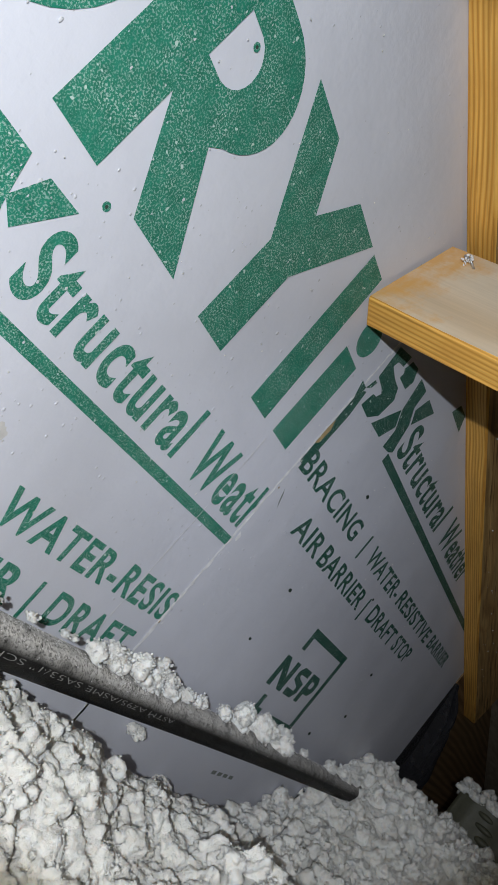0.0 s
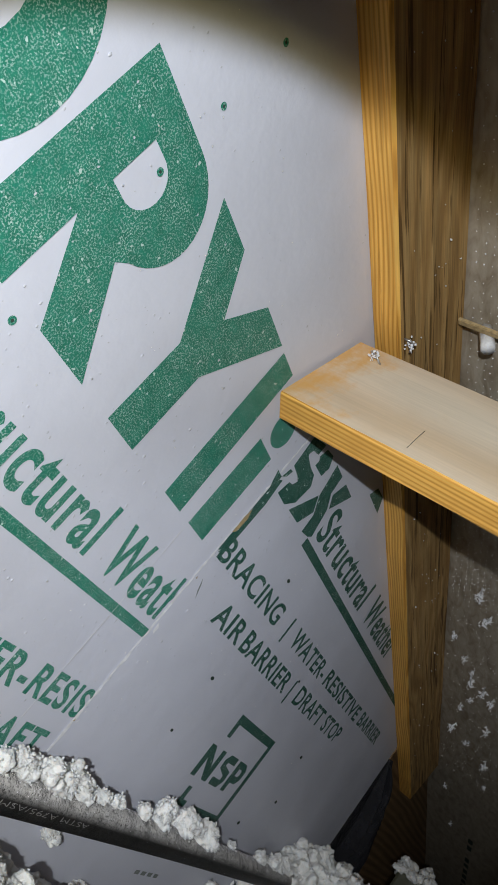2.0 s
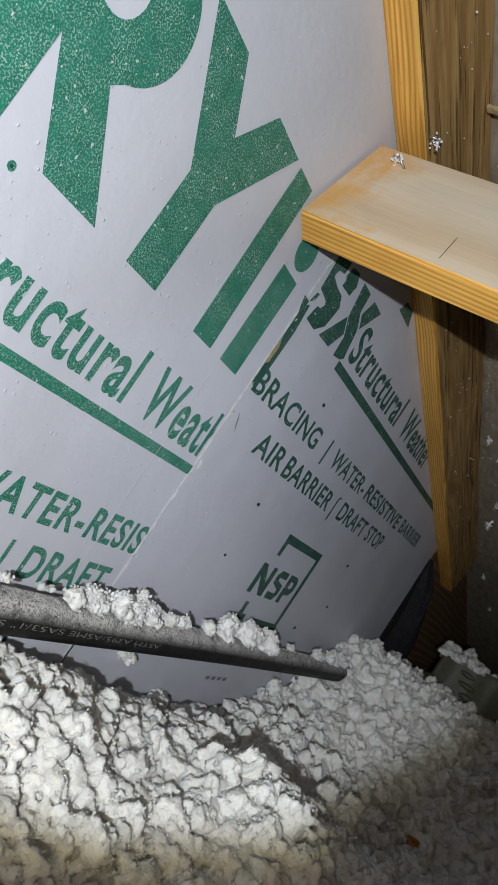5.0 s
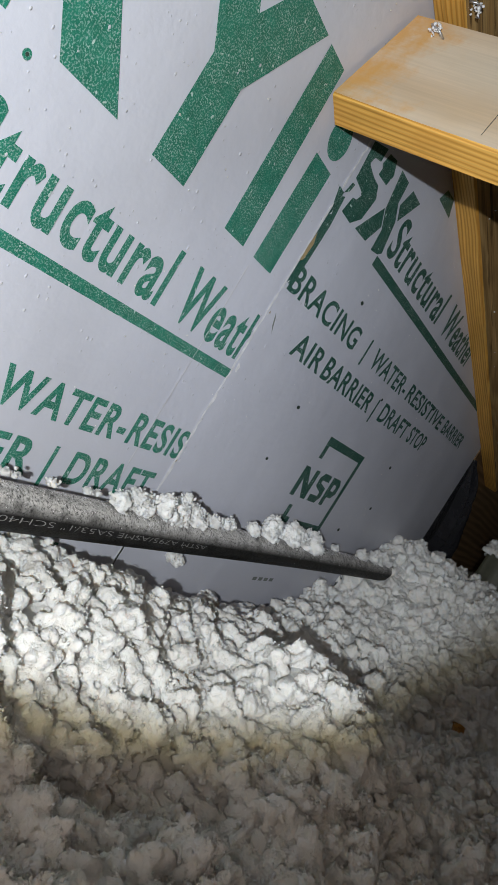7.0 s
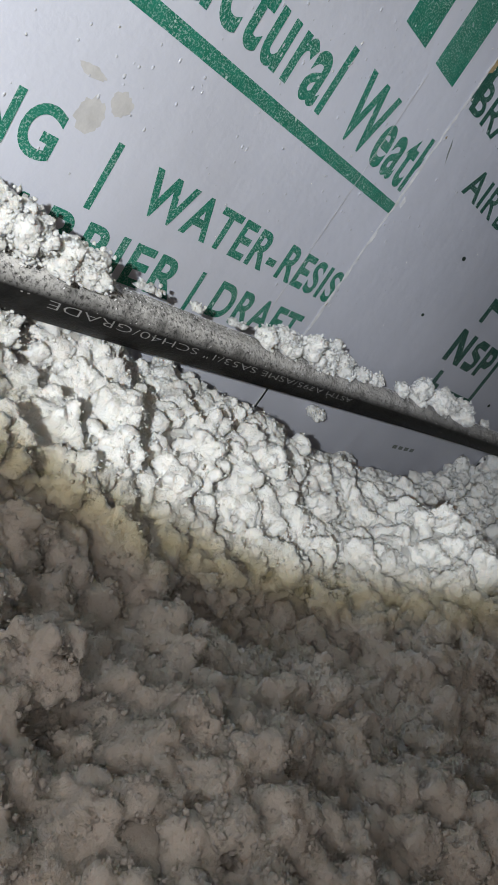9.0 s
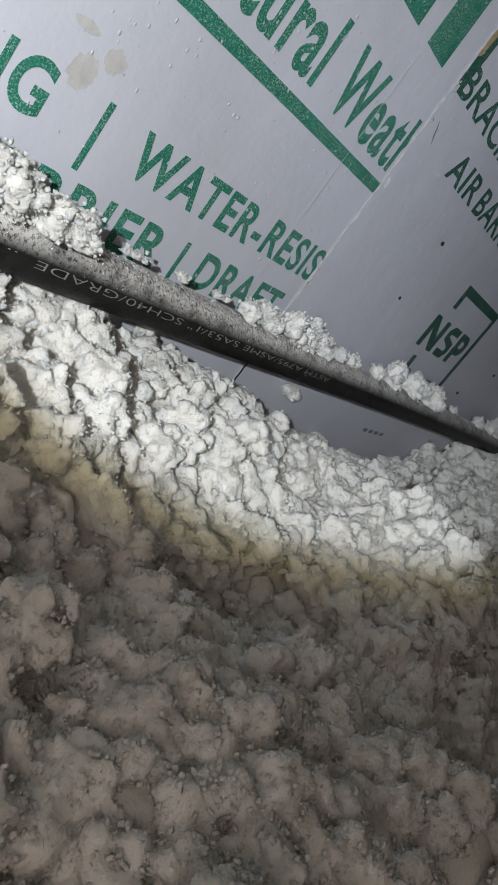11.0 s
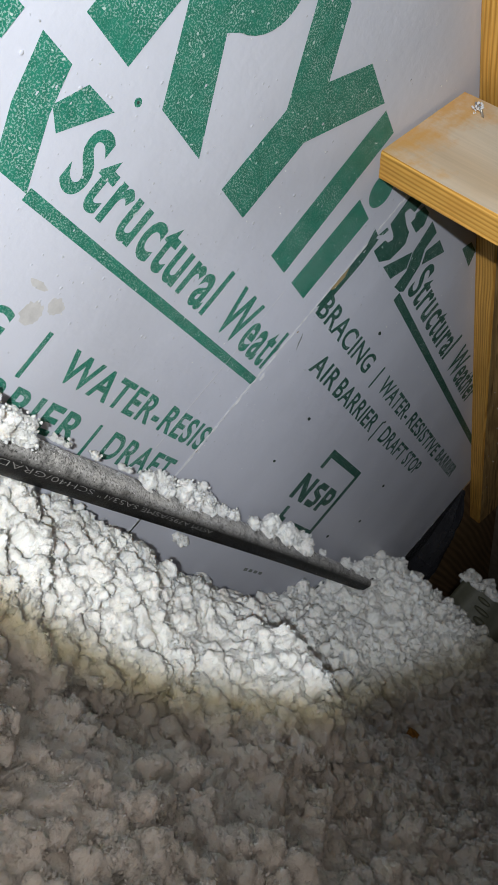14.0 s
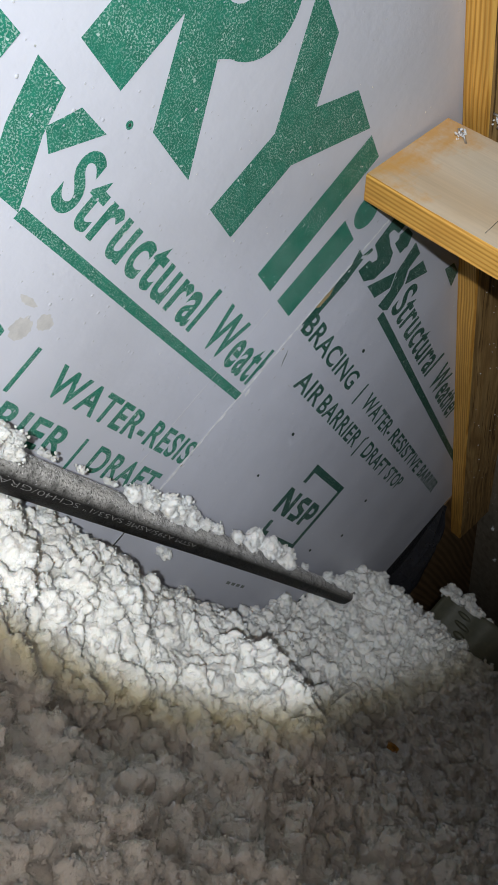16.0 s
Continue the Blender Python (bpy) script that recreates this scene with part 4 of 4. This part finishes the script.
part("frost_needles", bm, FROST, nail, "white needles of frost")
first = True
for x, y in ((0.624, -0.104), (0.70, -0.130), (0.839, -0.054), (0.907, -0.089), (0.986, -0.102), (1.146, -0.085), (0.994, -0.136), (1.277, -0.078), (1.177, -0.154), (1.334, -0.119), (1.377, -0.167), (1.535, -0.177), (1.748, -0.059), (2.05, -0.09), (0.947, -0.109), (1.02, -0.16), (1.08, -0.115)):
    m = Matrix.Translation((x, y, deck_z(x) - 0.0005)) @ pose(0, 0, 0, rng.uniform(-38, 38), rng.uniform(-38, 38), rng.uniform(0, 360)) @ Matrix.Scale(rng.uniform(0.6, 1.25), 4)
    if first:
        nail.matrix_world, first = m, False
    else:
        other = copy_thing(nail, m)
        other.matrix_world = m
ax, ay = np.meshgrid(np.arange(-0.45, 0.70, 0.0135), np.arange(-0.30, -0.044, 0.0115), indexing="ij")
ax, ay = ax.ravel() + rng.normal(0, 0.001, ax.size), ay.ravel() + rng.normal(0, 0.001, ay.size)
keep = rng.random(ax.size) < 0.85
ax, ay = ax[keep], ay[keep]
dots = link("frost_dots", blobs("frost_dots", np.stack([ax, ay, deck_z(ax) - 0.0004], 1), rng.uniform(0.0005, 0.0012, ax.size), BALL1, 0.1), FROST)
tagged(dots, "rows of tiny frost dots on the deck facing", "frost", kind="stuff")
n = 500
ax, ay = rng.uniform(0.4, 1.6, n), rng.uniform(-0.32, -0.042, n)
specks = link("frost_specks", blobs("frost_specks", np.stack([ax, ay, deck_z(ax) - 0.0004], 1), rng.uniform(0.0004, 0.0014, n), BALL1, 0.2), FROST)
tagged(specks, "scattered frost specks on the deck facing", "frost", kind="stuff")
n = 70
ax, az = rng.uniform(-0.4, 1.3, n), rng.uniform(0.01, 0.12, n)
grit = link("rafter_crumbs", blobs("rafter_crumbs", np.stack([ax, 0 * ax - 0.0415, under(ax) + az], 1), rng.uniform(0.0006, 0.0015, n), BALL1, 0.2), WOOL)
tagged(grit, "white crumbs stuck to the rafter side", "crumbs", kind="stuff")


# ---- small hardware ----
def wire(name, points, radius, mat, parent=None):
    """A bent round wire through the points."""
    bm = bmesh.new()
    rings = []
    pts = [Vector(p) for p in points]
    for k, p in enumerate(pts):
        d = (pts[min(k + 1, len(pts) - 1)] - pts[max(k - 1, 0)]).normalized()
        q = d.to_track_quat("Z", "Y")
        rings.append([bm.verts.new(p + q @ Vector((radius * math.cos(a), radius * math.sin(a), 0))) for a in np.linspace(0, 2 * math.pi, 9)[:-1]])
    for r0, r1 in zip(rings, rings[1:]):
        for j in range(8):
            bm.faces.new((r0[j], r0[(j + 1) % 8], r1[(j + 1) % 8], r1[j]))
    bm.faces.new(rings[0])
    bm.faces.new(rings[-1][::-1])
    return part(name, bm, mat, parent, "", True)


staple = wire("bent_nail", [(-0.055, -0.026, 0.996), (-0.066, -0.030, 0.990), (-0.070, -0.036, 0.986), (-0.072, -0.042, 0.984), (-0.064, -0.048, 0.980)], 0.0014, GALV)
tagged(staple, "bent shiny nail driven into the blocking board", "nail", "nails in the framing")
staple = wire("bent_nail", [(-0.040, -0.034, 1.038), (-0.040, -0.044, 1.038), (-0.034, -0.047, 1.041), (-0.028, -0.045, 1.037), (-0.027, -0.046, 1.032)], 0.0016, GALV)
tagged(staple, "bent shiny nail at the rafter side", "nail", "nails in the framing")
for at in ((-0.068, -0.038, 0.985), (-0.034, -0.045, 1.038)):
    k = 22
    spread = rng.standard_normal((k, 3)) * 0.0036 + np.array(at)
    rime = link("nail_frost", blobs("nail_frost", spread, rng.uniform(0.0007, 0.0020, k), BALL1, 0.35), FROST)
    tagged(rime, "silvery frost grown on a bent nail", "frost")
clip = empty("cable_clip", "pale strap with a metal tube end under the deck", "clip", at=(0.04, -0.06, 1.15))
strap = part("strap", box(0.020, 0.030, -0.125, -0.042, 1.132, 1.137, 0.001), KRAFT, None)
tubing = wire("tube_end", [(0.040, -0.070, 1.148), (0.038, -0.085, 1.128), (0.036, -0.092, 1.118)], 0.009, FROST)
for o in (strap, tubing):
    o.parent = clip
    o.matrix_parent_inverse = Matrix.Translation((-0.04, 0.06, -1.15))

# ---- foam vent chute at the eave with insulation on it ----
chute = empty("vent_chute", "olive-grey ribbed foam vent chute under the eave", "vent chute", at=(1.45, -0.25, 0.45))
U, V = np.meshgrid(np.linspace(0, 1, 40), np.linspace(0, 1, 24), indexing="ij")
edge = 0.572 + 0.045 * U + 0.012 * np.exp(-(((U - 0.75) / 0.12) ** 2))
CX = 1.45 + 0.03 * np.clip(U - 0.7, 0, 1) + 0.004 * np.cos(U * 22)
front = link("front_face", grid_mesh("front_face", CX, -0.127 - 0.33 * U, 0.36 + (edge - 0.36) * V), FOAM)
back = link("top_sheet", grid_mesh("top_sheet", CX + 0.5 * V, -0.127 - 0.33 * U, edge - 0.10 * V - 0.001), FOAM)
for o in (front, back):
    o.parent = chute
    o.matrix_parent_inverse = Matrix.Translation((-1.45, 0.25, -0.45))
    o.modifiers.new("thickness", "SOLIDIFY").thickness = 0.004
for k in range(3):
    rib = link("rib", blobs("rib", np.array([[1.447, -0.208 - 0.012 * k, 0.555 - 0.026 * k]]), np.array([0.016]), ball(4), 0.0, (0.45, 1.5, 0.5)), FOAM)
    rib.parent = chute
    rib.matrix_parent_inverse = Matrix.Translation((-1.45, 0.25, -0.45))
for x, y, z, size in ((1.452, -0.128, 0.566, 0.026), (1.452, -0.150, 0.570, 0.034), (1.455, -0.178, 0.572, 0.040), (1.460, -0.205, 0.576, 0.036), (1.465, -0.232, 0.580, 0.034), (1.47, -0.262, 0.585, 0.022), (1.60, -0.13, 0.560, 0.09), (1.70, -0.18, 0.555, 0.10)):
    tagged(clump(x, y, z, size), "tuft of white insulation lying on the vent chute", "insulation", "tufts on the vent chute")
bars = bmesh.new()
bits = random.Random(5)
for k in range(9):
    x0 = 2.08 + 0.075 * k
    if k == 2:
        continue
    vs = [bars.verts.new((px, py, deck_z(px) - 0.0012)) for px, py in ((x0, -0.158), (x0 + bits.uniform(0.03, 0.055), -0.158), (x0 + 0.05, -0.176 + bits.uniform(-0.003, 0.003)), (x0, -0.174))]
    bars.faces.new(vs)
part("faded_marking", bars, HOLE, deck)

mark = wire("pencil_mark", [(-0.1065, -0.153, 0.887), (-0.0935, -0.151, 0.917)], 0.0003, HOLE)
mark.parent = block
mark.matrix_parent_inverse = block.matrix_world.inverted()
rust_x, rust_y = 0.665, -0.347
rust_z = float(SURF[np.searchsorted(gx, rust_x), np.searchsorted(gy, rust_y), 2]) + 0.012
flake = rng.standard_normal((30, 3)) * np.array((0.009, 0.005, 0.0015)) + np.array((rust_x, rust_y, rust_z))
rust = link("rust_flake", blobs("rust_flake", flake, rng.uniform(0.0045, 0.0075, 30), BALL1, 0.35), RUST)
tagged(rust, "rusty brown scrap lying on the insulation", "scrap")
